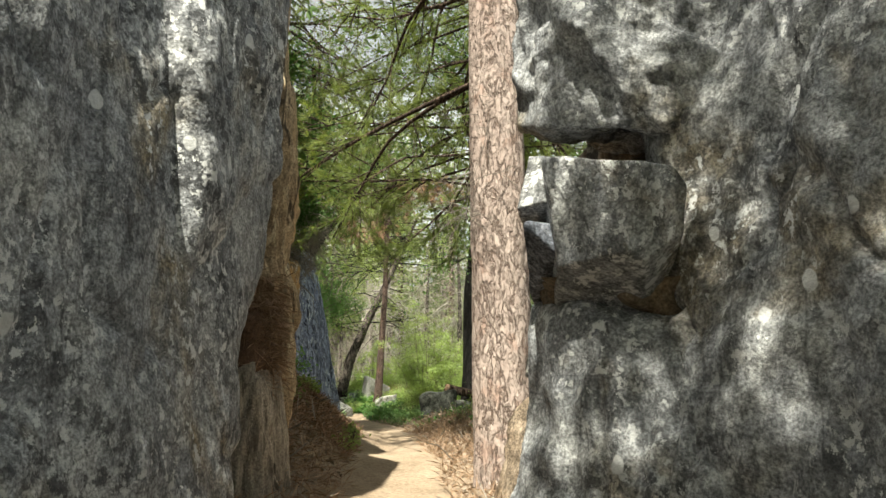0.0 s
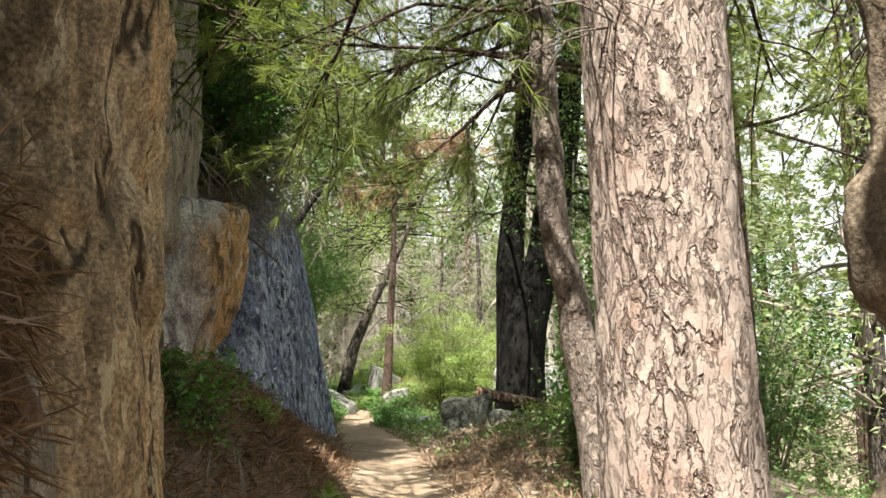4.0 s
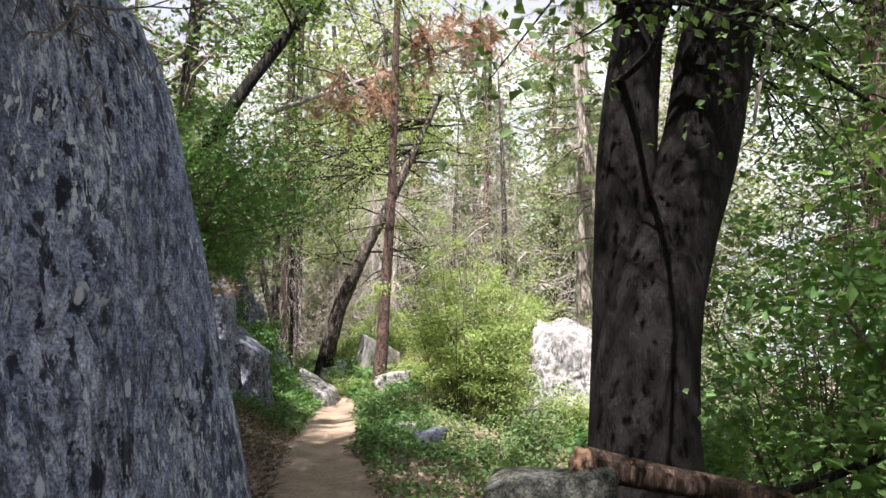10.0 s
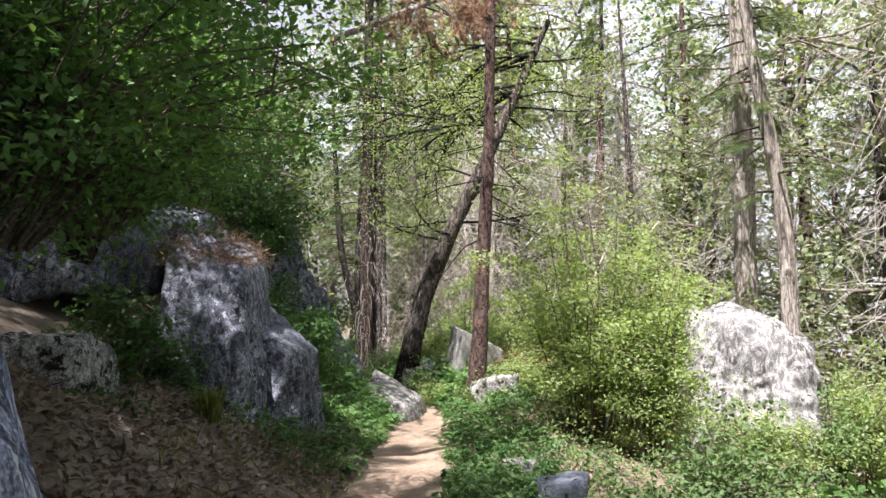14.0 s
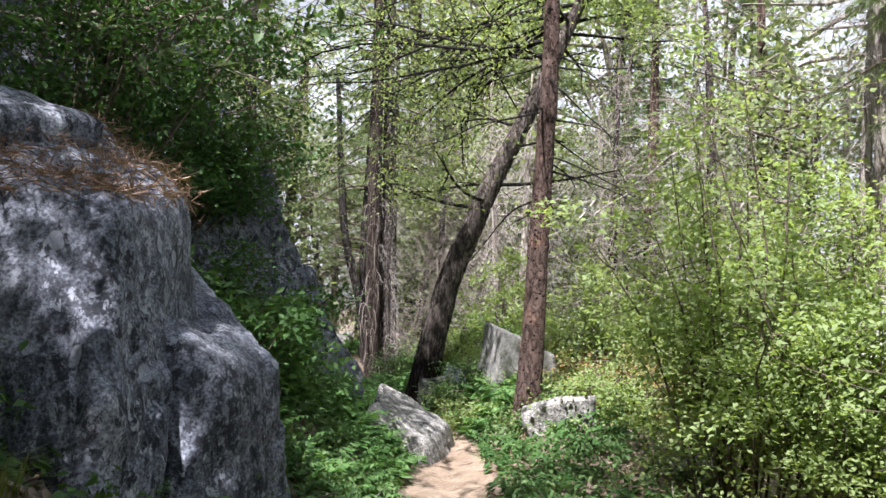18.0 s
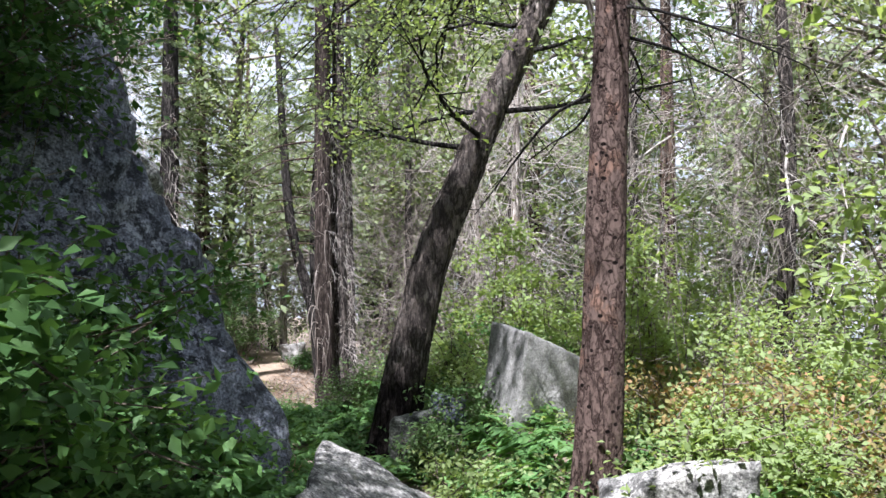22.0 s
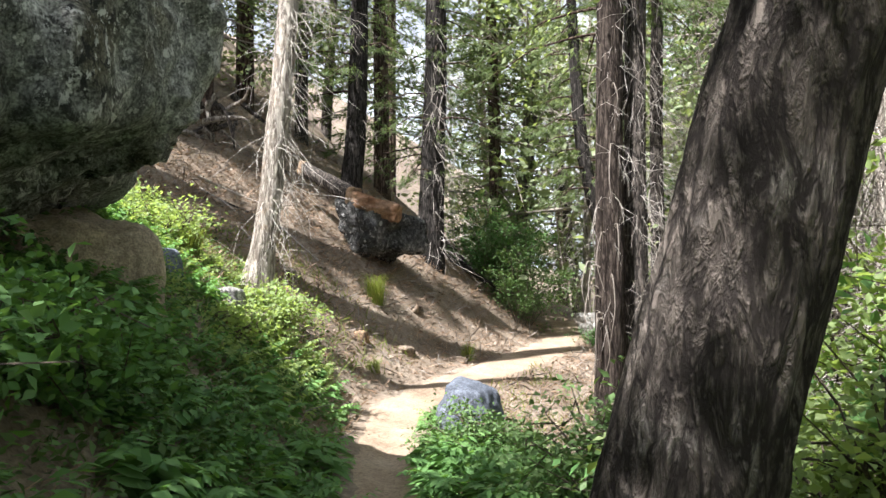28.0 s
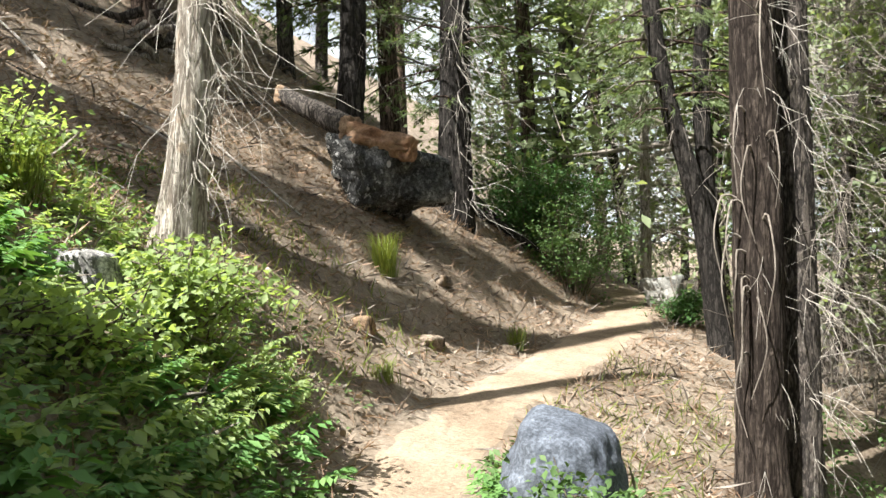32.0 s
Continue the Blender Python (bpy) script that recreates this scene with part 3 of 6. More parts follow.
# ---- ground, path, far hills ----
def land():
    ds = np.concatenate([-np.geomspace(70, 4, 22), np.linspace(-3.9, 3.9, 100), np.geomspace(4, 70, 22)])
    ys = np.concatenate([np.linspace(-40, -4, 12), np.linspace(-3.7, 48, 430), np.linspace(49, 120, 30)])
    yy, dd = np.meshgrid(ys, ds, indexing="ij")
    xx = line_x(yy) + dd
    zz = ground(xx.ravel(), yy.ravel())
    v = np.stack([xx.ravel(), yy.ravel(), zz], -1)
    n, m = yy.shape
    i, j = np.meshgrid(np.arange(n - 1), np.arange(m - 1), indexing="ij")
    f = np.stack([i * m + j, i * m + j + 1, (i + 1) * m + j + 1, (i + 1) * m + j], -1).reshape(-1, 4)
    tagged(new("ground", mesh("ground", v, f, SOIL)), "forest floor of brown needle duff and soil, sloping across the trail", "ground", kind="structure")
    # the outer country, reaching the horizon
    a = np.linspace(0, 2 * np.pi, 193)[:-1]
    rad = [66, 90, 130, 200, 300, 500, 900, 1600]
    rise = [-11, -12, -2, 30, 90, 190, 300, 320]
    rings = []
    for r, h in zip(rad, rise):
        side = np.clip(np.cos(a) * 1.4, -1, 1)
        z = np.where(side > 0, h, np.abs(h) * 0.5 + 8) if r > 66 else np.where(side > 0, -12.0, 5.0)
        ahead = 1.05 if r > 130 else 0.35
        z = z * np.abs(side) + (1 - np.abs(side)) * (h * ahead) + 6 * fn(np.stack([np.cos(a) * r / 60, np.sin(a) * r / 60, a * 0], -1), 3) * min(3, r / 130)
        rings.append(np.stack([np.cos(a) * r, np.sin(a) * r + 20, z], -1))
    v = np.vstack(rings)
    i, j = np.meshgrid(np.arange(len(rad) - 1), np.arange(192), indexing="ij")
    f = np.stack([i * 192 + j, i * 192 + (j + 1) % 192, (i + 1) * 192 + (j + 1) % 192, (i + 1) * 192 + j], -1).reshape(-1, 4)
    tagged(new("backdrop", mesh("backdrop", v, f, FARGREEN)), "wooded mountainside across the valley, haze put in as a glow", "backdrop", kind="structure")
    # the trodden path
    ys = np.arange(-4, 62, 0.09)
    ds = np.linspace(-0.62, 0.62, 25)
    yy, dd = np.meshgrid(ys, ds, indexing="ij")
    wide = np.interp(yy, [0, 6, 9, 13, 16, 20, 26, 30, 35, 40], [1.0, 1.25, 1.5, 1.45, 1.2, 0.8, 0.7, 0.5, 0.58, 0.75])
    xx = line_x(yy) + dd * wide
    q = np.stack([xx.ravel(), yy.ravel(), 0 * xx.ravel()], -1)
    edge = np.abs(dd).ravel() / 0.62 + 0.45 * fn(q * 1.6, 4)
    zz = ground(xx.ravel(), yy.ravel()) + 0.014 - 0.05 * np.clip(edge - 0.55, 0, 1)
    n, m = yy.shape
    i, j = np.meshgrid(np.arange(n - 1), np.arange(m - 1), indexing="ij")
    f = np.stack([i * m + j, i * m + j + 1, (i + 1) * m + j + 1, (i + 1) * m + j], -1).reshape(-1, 4)
    v = np.stack([xx.ravel(), yy.ravel(), zz], -1)
    tagged(new("path", mesh("path", v, f, DIRT)), "narrow trodden dirt trail of pale brown earth", "path", kind="structure")


land()


# ---- rocks ----
# the two great boulders of the cleft
rock("boulder", (-2.75, 2.6, 1.6), [(1, -0.28, 0.08, 1.44), (0.75, 1, -0.45, 3.08), (0.9, -0.6, 0.3, 1.75), (-1, 0, 0, 2.4), (0, 1, 0.0, 2.84), (0, -1, 0, 5.5), (0.3, -0.2, 1, 3.9), (0, 0, -1, 2.4)],
     GREY, "huge lichen-spotted grey granite boulder walling the trail", n=96, soft=26, amp=0.06, scale=1.0, seed=3, crack=0.06, stretch=0.5, chips=0.022)
rock("boulder", (-1.35, 5.0, 3.75), [(1, -0.2, 0.02, 0.74), (0.6, 1, -0.1, 0.98), (0.2, 0.55, -1, 1.62), (0, 1, 0, 0.85), (-1, 0, 0, 1.2), (0, -1, 0, 1.0), (0, 0, 1, 1.3), (0.8, 0.2, -0.6, 1.30)],
     GREY, "rounded granite bulge overhanging a needle-filled niche", n=80, soft=11, amp=0.06, scale=1.5, seed=4, crack=0.03, stretch=0.6, chips=0.03)
rock("rock", (-1.04, 5.74, 0.72), [(1, -0.05, 0.06, 0.53), (0.5, 1, 0, 0.7), (-1, 0, 0, 0.8), (0.1, -1, 0, 0.50), (0, 1, 0, 0.7), (0.25, -0.2, 1, 0.98), (0, 0, -1, 1.0)],
     WEATHERED, "weathered ribbed granite ledge under the niche", n=64, soft=14, amp=0.05, scale=2.0, seed=6, crack=0.05, stretch=0.3, ribs=0.07)
rock("boulder", (-2.0, 6.75, 2.4), [(1, 0.12, 0.03, 1.46), (0.8, 0.7, 0, 1.78), (-1, 0, 0, 1.6), (0, 1, 0, 1.7), (0.25, -1, 0, 0.75), (0, 0, 1, 4.2), (0, 0, -1, 2.6), (1, 0.2, 0.5, 2.3), (1, -0.9, 0, 1.45), (1, 0, -0.25, 1.90)],
     TAN, "tall tan and orange stained granite slab", n=96, soft=22, amp=0.06, scale=2.2, seed=11, crack=0.06, stretch=0.4, ribs=0.06, chips=0.04)
# tan rock in shadow: the shade is put in by using the browner granite
rock("boulder", (-2.2, 9.75, 4.4), [(1, -0.06, 0.02, 1.02), (0.35, -1, 0, 1.1), (0.75, 0.8, 0.02, 1.42), (-1, 0, 0, 1.6), (0, 1, 0, 1.1), (0, 0, 1, 2.6), (0.35, -0.1, -1, 2.05)],
     WEATHERED, "tall tan granite pillar, browned for shade, standing over the orange boulder", n=72, soft=30, amp=0.05, scale=2.0, seed=13, crack=0.05, stretch=0.35, ribs=0.05, chips=0.045)
rock("boulder", (3.55, 3.4, 1.9), [(-1, -0.38, 0.10, 1.72), (-0.85, 0.8, 0.05, 1.95), (-0.6, -1, 0.25, 2.85), (1, 0, 0, 2.5), (0, 1, 0, 2.3), (0, -1, 0, 4.0), (-0.15, 0, 1, 2.7), (0, 0, -1, 2.4), (-0.8, -0.3, 0.6, 2.45)],
     GREY, "huge dappled grey granite boulder with broken overhang", n=100, soft=18, amp=0.07, scale=1.2, seed=5, crack=0.05, chips=0.035)


def block(at, planes, mat, label, seed, n=34, soft=26, amp=0.03, chips=0.0):
    rock("rock", at, planes, mat, label, n=n, soft=soft, amp=amp, scale=2.5, seed=seed, chips=chips)


block((1.95, 4.0, 0.6), [(-1, -0.35, 0.14, 0.96), (-0.3, -1, 0.3, 0.80), (-0.7, 0.8, 0.1, 0.95), (1, 0, 0, 1.0), (0, 1, 0, 1.0), (-0.1, -0.2, 1, 1.30), (0, 0, -1, 1.3), (-0.7, -0.8, 0.15, 0.98)], GREY, "granite base slab cracked through under the overhang", 7, 60, 30, 0.035, 0.05)
block((1.3, 3.75, 2.3), [(-0.76, -0.63, -0.14, 0.31), (0.22, -0.93, -0.29, 0.41), (0.05, -0.25, 1, 0.27), (-0.25, -0.35, -0.9, 0.36), (1, -0.1, 0, 0.30), (-1, 0.2, -0.1, 0.30), (0, 1, 0, 0.6), (0.75, -0.3, 0.6, 0.36), (0.5, -0.5, -0.7, 0.40)], GREY, "angular pale granite block wedged in the boulder's overhang", 8, 44, 90, 0.010, 0.0)
block((1.08, 4.05, 2.47), [(-0.9, 0.4, 0.1, 0.12), (0.1, -1, 0.15, 0.26), (0.1, -0.15, 1, 0.20), (-0.05, -0.2, -1, 0.17), (1, 0, 0, 0.45), (0, 1, 0, 0.45), (-0.6, -0.6, 0.5, 0.20)], GREY, "small dark granite block beside the wedged one", 9, 30, 60, 0.012, 0.0)
block((1.10, 4.02, 2.13), [(-0.9, 0.4, 0.2, 0.13), (0.15, -1, 0.25, 0.26), (0.05, -0.1, 1, 0.15), (0.1, -0.35, -1, 0.12), (1, 0, 0, 0.5), (0, 1, 0, 0.45), (-0.6, -0.3, -0.7, 0.16)], BLUE, "blue-grey granite block under the small one", 73, 30, 60, 0.012, 0.0)
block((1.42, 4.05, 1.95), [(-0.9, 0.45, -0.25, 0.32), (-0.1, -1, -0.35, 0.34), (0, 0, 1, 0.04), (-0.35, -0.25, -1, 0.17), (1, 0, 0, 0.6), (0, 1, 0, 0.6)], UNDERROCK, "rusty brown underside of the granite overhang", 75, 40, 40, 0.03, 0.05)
block((1.72, 4.1, 3.30), [(-1, -0.25, -0.15, 0.66), (-0.25, -1, -0.1, 0.52), (1, 0, 0, 0.8), (-0.6, 0.9, 0, 0.6), (0.05, 0, 1, 1.7), (-0.2, 0.25, -1, 0.50), (-0.7, -0.7, -0.4, 0.62)], GREY, "broken granite cap hanging above the wedged blocks", 10, 50, 30, 0.05, 0.05)
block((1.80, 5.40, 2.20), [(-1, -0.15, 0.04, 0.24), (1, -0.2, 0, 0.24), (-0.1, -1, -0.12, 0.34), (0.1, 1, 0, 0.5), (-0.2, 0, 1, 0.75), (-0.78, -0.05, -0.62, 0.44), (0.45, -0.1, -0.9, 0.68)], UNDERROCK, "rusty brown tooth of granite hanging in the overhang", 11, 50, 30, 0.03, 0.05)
block((2.08, 5.0, 2.75), [(-1, -0.2, 0.05, 0.44), (-0.2, -1, -0.1, 0.45), (1, 0, 0, 0.6), (-0.2, 1, 0, 0.6), (-0.4, 0, 1, 0.7), (-0.4, -0.3, -1, 0.9), (-0.7, 0.1, 0.7, 0.55)], WEATHERED, "dark shoulder of granite above the hanging tooth", 76, 44, 24, 0.05, 0.06)
block((2.0, 4.75, 1.6), [(-1, -0.25, 0.12, 0.34), (-0.3, -1, -0.1, 0.40), (1, 0, 0, 0.6), (-0.2, 1, 0, 0.4), (0, 0, 1, 0.9), (-0.5, -0.1, -1, 0.95)], GREY, "dark wedge of granite hanging behind the base slab", 77, 44, 30, 0.05, 0.06)
block((1.15, 4.28, 1.60), [(-1, -0.3, 0.2, 0.10), (0, -1, 0.3, 0.10), (1, 0, 0, 0.12), (0, 1, 0, 0.12), (0, -0.1, 1, 0.10), (-0.2, -0.3, -1, 0.12)], SUNGREY, "small pale stone lodged under the overhang", 78, 14, 30, 0.012, 0.0)
block((1.82, 5.65, 0.92), [(-1, -0.25, 0.3, 0.46), (-0.3, -1, 0.25, 0.58), (1, 0, 0, 0.5), (-0.2, 1, 0.2, 0.45), (-0.45, -0.2, 1, 0.60), (0, 0, -1, 0.9), (0.3, -0.5, 0.8, 0.66)], BROWNROCK, "fallen weathered granite block under the overhang", 12, 50, 30, 0.05, 0.06)
rock("rock", (-1.15, 2.45, 0.30), box_planes(0.32, 0.45, 0.5, 27, 0.15, 3), BLUE, "blue-grey rock at the foot of the boulder", n=44, soft=8, amp=0.05, scale=2.2, seed=12)
rock("litter_mound", (-0.88, 5.66, 1.80), box_planes(0.30, 0.36, 0.20, 71, 0.2, 4), HEAP, "heap of brown pine needles in the boulder's niche", n=24, soft=6, amp=0.05, scale=3.0, seed=71)
# orange rock, needle bank and grey cliff
rock("boulder", (-1.8, 10.7, 2.35), [(1, -0.25, -0.12, 0.98), (0.45, -1, 0.05, 0.95), (1, 0.9, -0.1, 0.78), (-1, 0, 0, 1.5), (0, 1, 0, 0.9), (0, -1, 0, 0.95), (0.2, -0.2, 1, 0.85), (0, 0, -1, 1.1), (0.8, -0.6, 0.7, 1.12), (0.9, 0.1, -0.7, 1.0), (0.9, -0.8, -0.3, 0.98)],
     ORANGEROCK, "orange stained granite boulder above the needle bank", n=80, soft=50, amp=0.035, scale=1.6, seed=14, crack=0.05, stretch=0.35, chips=0.035)
rock("boulder", (-2.4, 12.3, 1.9), [(1, -0.35, 0.15, 0.84), (0.1, -1, 0, 0.9), (-1, 0, 0, 2), (0, 1, 0, 1.0), (0.2, 0, 1, 2.0), (0, 0, -1, 2)],
     BROWNROCK, "brown shaded rock in the hollow behind the needle bank", n=70, soft=18, amp=0.07, scale=1.6, seed=15, crack=0.05, chips=0.04)
rock("boulder", (-2.4, 15.1, 2.0), [(1, -0.18, 0.13, 1.82), (1.22, 0.86, 0.39, 2.24), (0.5, -1.0, 0.35, 2.45), (-1, 0, 0, 1.2), (-0.06, 1.26, 0.35, 2.69), (0.41, -0.01, 1.22, 2.45), (0, 0, -1, 2.4), (0.91, 0, 0.55, 2.42)],
     CLIFF, "tall blue-grey granite cliff with dark water streaks", n=100, soft=16, amp=0.04, scale=1.3, seed=16, crack=0.04, stretch=0.3, ribs=0.028)
def loose_rock(at, size, seed, mat, label, n=17, soft=12, amp=0.04):
    return rock("rock", at, box_planes(*size, seed, 0.14, 4), mat, label, n=n, soft=soft, amp=amp, scale=2.2, seed=seed)


loose_rock((1.72, 14.75, 0.72), (0.34, 0.32, 0.44), 31, DARKROCK, "dark mossy rock beside the trail")
loose_rock((2.3, 14.75, 0.62), (0.4, 0.4, 0.34), 32, DARKROCK, "low dark rock under a fallen log")
loose_rock((1.5, 21.1, 0.12), (0.2, 0.34, 0.26), 33, SLATE, "blue-grey rock beside the trail")
loose_rock((1.25, 22.1, 0.12), (0.15, 0.22, 0.2), 34, SUNGREY, "small pale rock beside the trail")
rock("rock", (-0.42, 26.5, 0.22), [(1, -0.2, 0.3, 0.42), (0.55, -0.15, 1, 0.28), (-1, 0, 0, 0.30), (0, -1, 0.2, 0.55), (0, 1, 0, 0.6), (0, 0, -1, 0.6)], SUNGREY, "low sloping granite rock at the trail's edge", n=36, soft=18, amp=0.03, scale=2.2, seed=35, chips=0.015)
loose_rock((1.16, 26.3, 0.48), (0.32, 0.26, 0.22), 36, SUNGREY, "flat-topped granite rock at the foot of the pine", 24, 18)
loose_rock((2.3, 25.2, 0.1), (0.35, 0.35, 0.25), 37, GREY, "grey rock among the bushes")
loose_rock((-0.12, 29.2, 0.25), (0.3, 0.28, 0.42), 74, DARKROCK, "dark mossy rock under the leaning oak's foot", 24)
loose_rock((0.12, 29.0, 0.5), (0.16, 0.18, 0.26), 38, SLATE, "blue-grey rock at the foot of the leaning tree")
loose_rock((-3.0, 34.95, -0.02), (0.31, 0.34, 0.34), 39, SLATE, "rounded blue-grey rock in low greenery", 22)
loose_rock((-5.05, 32.7, gz(-5.05, 32.7) - 0.12), (0.16, 0.40, 0.26), 46, SLATE, "long blue-grey rock on the fern bank", 22)
loose_rock((-5.0, 33.7, gz(-5.0, 33.7) + 0.06), (0.15, 0.13, 0.13), 47, WHITE, "small sunlit pale rock on the bank", 16)
loose_rock((-4.15, 45.5, 0.15), (0.32, 0.35, 0.3), 40, PALE, "pale rock beside the far trail")


def split_boulder():
    """A boulder of two lobes with an open fissure between them."""
    a = rock_data((0, 0, 0), [(0.95, -0.28, -0.5, 2.27), (1, 0.8, 0.3, 0.9), (0.2, -1, 0.25, 1.03), (-1, -0.3, 0.1, 0.5), (-0.09, 0.93, -0.52, 0.65), (0.46, -0.25, 1.16, 1.45), (0, 0, -1, 1.2), (1, 0, 0.1, 0.69)], 50, 22, 0.04, 1.6, 17, 0.04, 1.0, 0.0, 0.035)
    b = rock_data((0.65, 0.40, -0.17), [(1.25, -0.53, 0.02, 0.46), (1.04, 0.82, 0.17, 0.43), (0.24, -1.04, 0.24, 0.74), (-1, 0, 0, 0.6), (0.61, 0.83, -0.53, 2.0), (0.5, -0.1, 1, 0.76), (0, 0, -1, 0.9)], 36, 22, 0.04, 1.6, 18, 0.03, 1.0, 0.0, 0.035)
    v, f = join([a, b])
    ob = new("boulder", mesh("boulder", v, f, BLUE))
    at = np.array((-1.9, 22.35, 0.92))
    ob.location = at
    q = np.random.RandomState(502)
    top = a[0][(a[0][:, 2] > 1.28) & (a[0][:, 0] < 0.55)]
    top = top[q.randint(0, len(top), 4200)] + at + q.normal(size=(4200, 3)) * (0.05, 0.05, 0.012) + (0, 0, 0.012)
    v, f = leaves_data(top, 0.11, q, 0.05, 0.3, 0.1, 0.1)
    tagged(new("needle_litter", mesh("needle_litter", v, f, NEEDLEDEAD, False)), "sunlit pine needles lying on the boulder's top", "needle litter", kind="stuff")
    tagged(ob, "split grey granite boulder with needle-covered top", "boulder")


split_boulder()
rock("boulder", (-3.15, 21.9, 2.4), [(1, -0.4, -0.35, 0.72), (0.3, -1, 0, 0.6), (-1, 0, 0, 1.4), (0, 1, 0, 0.8), (0.3, -0.2, 1, 0.55), (0.1, 0, -1, 0.5)],
     BLUE, "overhanging grey granite block above the boulder", n=40, soft=14, amp=0.08, scale=1.5, seed=18)
loose_rock((-2.25, 19.9, 1.2), (0.4, 0.45, 0.4), 41, BLACKROCK, "mossy dark rock on the bank", 36)
rock("boulder", (-3.3, 26.75, 1.4), [(0.83, -0.65, 0.41, 1.29), (1.01, 0.91, 0.3, 1.76), (-0.15, -1.05, -0.19, 2.27), (-1, 0, 0, 2.2), (0.17, 0.93, 0.22, 1.17), (0.58, 0.52, 0.55, 3.1), (0, 0, -1, 1.8)],
     BLUE, "fern-hung grey granite outcrop beside the trail", n=64, soft=13, amp=0.09, scale=1.3, seed=19, crack=0.05, chips=0.09)
rock("boulder", (-4.9, 30.9, 3.0), [(1, 0.15, 0.1, 1.68), (0.6, 1, -0.1, 1.44), (-1, 0, 0, 2.2), (0.3, -1, 0, 1.7), (0.75, 0, 0.66, 1.42), (0.05, 0.75, 0.8, 0.6), (0, 0, 1, 1.6), (0.35, 0.3, -1, 1.22)],
     BLACKROCK, "overhanging dark lichened granite boulder", n=64, soft=20, amp=0.08, scale=1.3, seed=20, crack=0.05, chips=0.06)
rock("boulder", (-4.95, 31.6, 1.25), [(1, -0.2, 0.25, 0.66), (0.3, -1, 0.2, 0.6), (-1, 0, 0, 1), (0, 1, 0, 0.5), (0.25, -0.1, 1, 0.62), (0, 0, -1, 0.9)],
     SMOOTHTAN, "smooth tan granite boulder in low greenery", n=50, soft=10, amp=0.05, scale=1.5, seed=22)
rock("boulder", (4.85, 25.9, 0.45), [(-0.8, -1, 0.35, 0.98), (-1, 0.2, 0.1, 0.92), (1, -0.6, 0.3, 1.0), (0, 1, 0, 1.0), (1, 0.5, 0, 1.0), (-0.1, -0.2, 1, 1.22), (0.5, -0.2, 1, 1.15), (0, 0, -1, 1.6), (0.1, -1, 0.3, 1.0), (-0.9, -0.4, 0.9, 1.25)],
     WHITE, "sunlit white granite boulder behind the bushes", n=50, soft=20, amp=0.08, scale=1.5, seed=24, crack=0.04, chips=0.05)
rock("boulder", (-7.05, 40.0, 2.2), [(0.9, -0.6, 0.1, 0.50), (0.1, -1, 0.0, 0.42), (-1, -0.2, 0, 0.55), (0, 1, 0, 0.6), (0.2, 0.1, 1, 0.42), (0.1, -0.2, -1, 0.5), (-0.7, -0.3, -0.7, 0.52)],
     LICHEN, "black rock with white lichen patches on the slope", n=44, soft=9, amp=0.08, scale=1.8, seed=26, chips=0.03)


def standing_stone():
    """Tall split stone with a sharp tip and two clear faces."""
    v, f = rock_data((0, 0, 0), [(-0.94, -0.3, 0.12, 0.32), (0.45, -0.88, -0.10, 0.11), (1, 0.1, 0.2, 0.56), (0.1, 1, 0.1, 0.45), (0.44, 0.05, 0.9, 0.36), (0, 0, -1, 0.8)], 48, 80, 0.018, 2.6, 44, 0.0, 1.0, 0.0, 0.012)
    ob = new("rock", mesh("rock", v, f, PALE))
    ob.location = (0.92, 28.6, 0.86)
    tagged(ob, "pointed standing granite stone beside the pine", "rock")


standing_stone()


def log(label, a, b, r0, r1, mat, seed, end_mat=None, end_label="", rough=0.1, name="fallen_log"):
    """A fallen log with a broken end."""
    t = thing(name, label, "log")
    a, b = np.array(a, float), np.array(b, float)
    q = np.random.RandomState(seed)
    mid = (a + b) / 2 + q.normal(size=3) * 0.03
    tube("stem", [a, mid, b], [r0, (r0 + r1) / 2, r1], mat, t, sides=28, step=0.07, rough=rough, seed=seed, furrows=7)
    for p, r, d in ((a, r0, unit(a - b)), (b, r1, unit(b - a))):
        v, f = rock_data((0, 0, 0), [(*d, 0.05), (*(-d), 0.12), *[(*w, r * 0.96) for w in ((1, 0, 0.01), (-1, 0, 0.01), (0, 1, 0.01), (0, -1, 0.01), (0, 0, 1), (0, 0, -1), (0.7, 0.7, 0), (-0.7, -0.7, 0), (0.7, -0.7, 0), (-0.7, 0.7, 0), (0.7, 0, 0.7), (-0.7, 0, 0.7))]], 12, 20, 0.05 * r / 0.2, 6, seed)
        part("broken_end", mesh("broken_end", v + p, f, end_mat or TWIGBROWN), t, end_label)


log("fallen log with a rotten orange broken end on the slope", (-8.4, 39.9, 3.35), (-7.2, 39.75, 2.75), 0.13, 0.17, GREYBARK, 61)
log("crumbling orange rotten wood on the log's end", (-7.15, 39.72, 2.66), (-6.35, 39.8, 2.44), 0.17, 0.14, ROT, 62, ROT, "", 0.6, "rotten_wood")
log("broken grey log lying across the dark rocks", (1.82, 14.62, 1.22), (2.9, 14.5, 1.02), 0.085, 0.065, BROWNBARK, 63)
log("fallen branch lying under the oak", (2.5, 15.0, 0.85), (3.6, 14.6, 1.25), 0.035, 0.02, DARKBARK, 64, None, "", 0.1, "fallen_branch")
log("long bleached dead trunk leaning through the trees", (-1.4, 26.9, 6.2), (4.0, 27.6, 8.6), 0.055, 0.035, DEADBARK, 65, None, "", 0.1, "leaning_trunk")

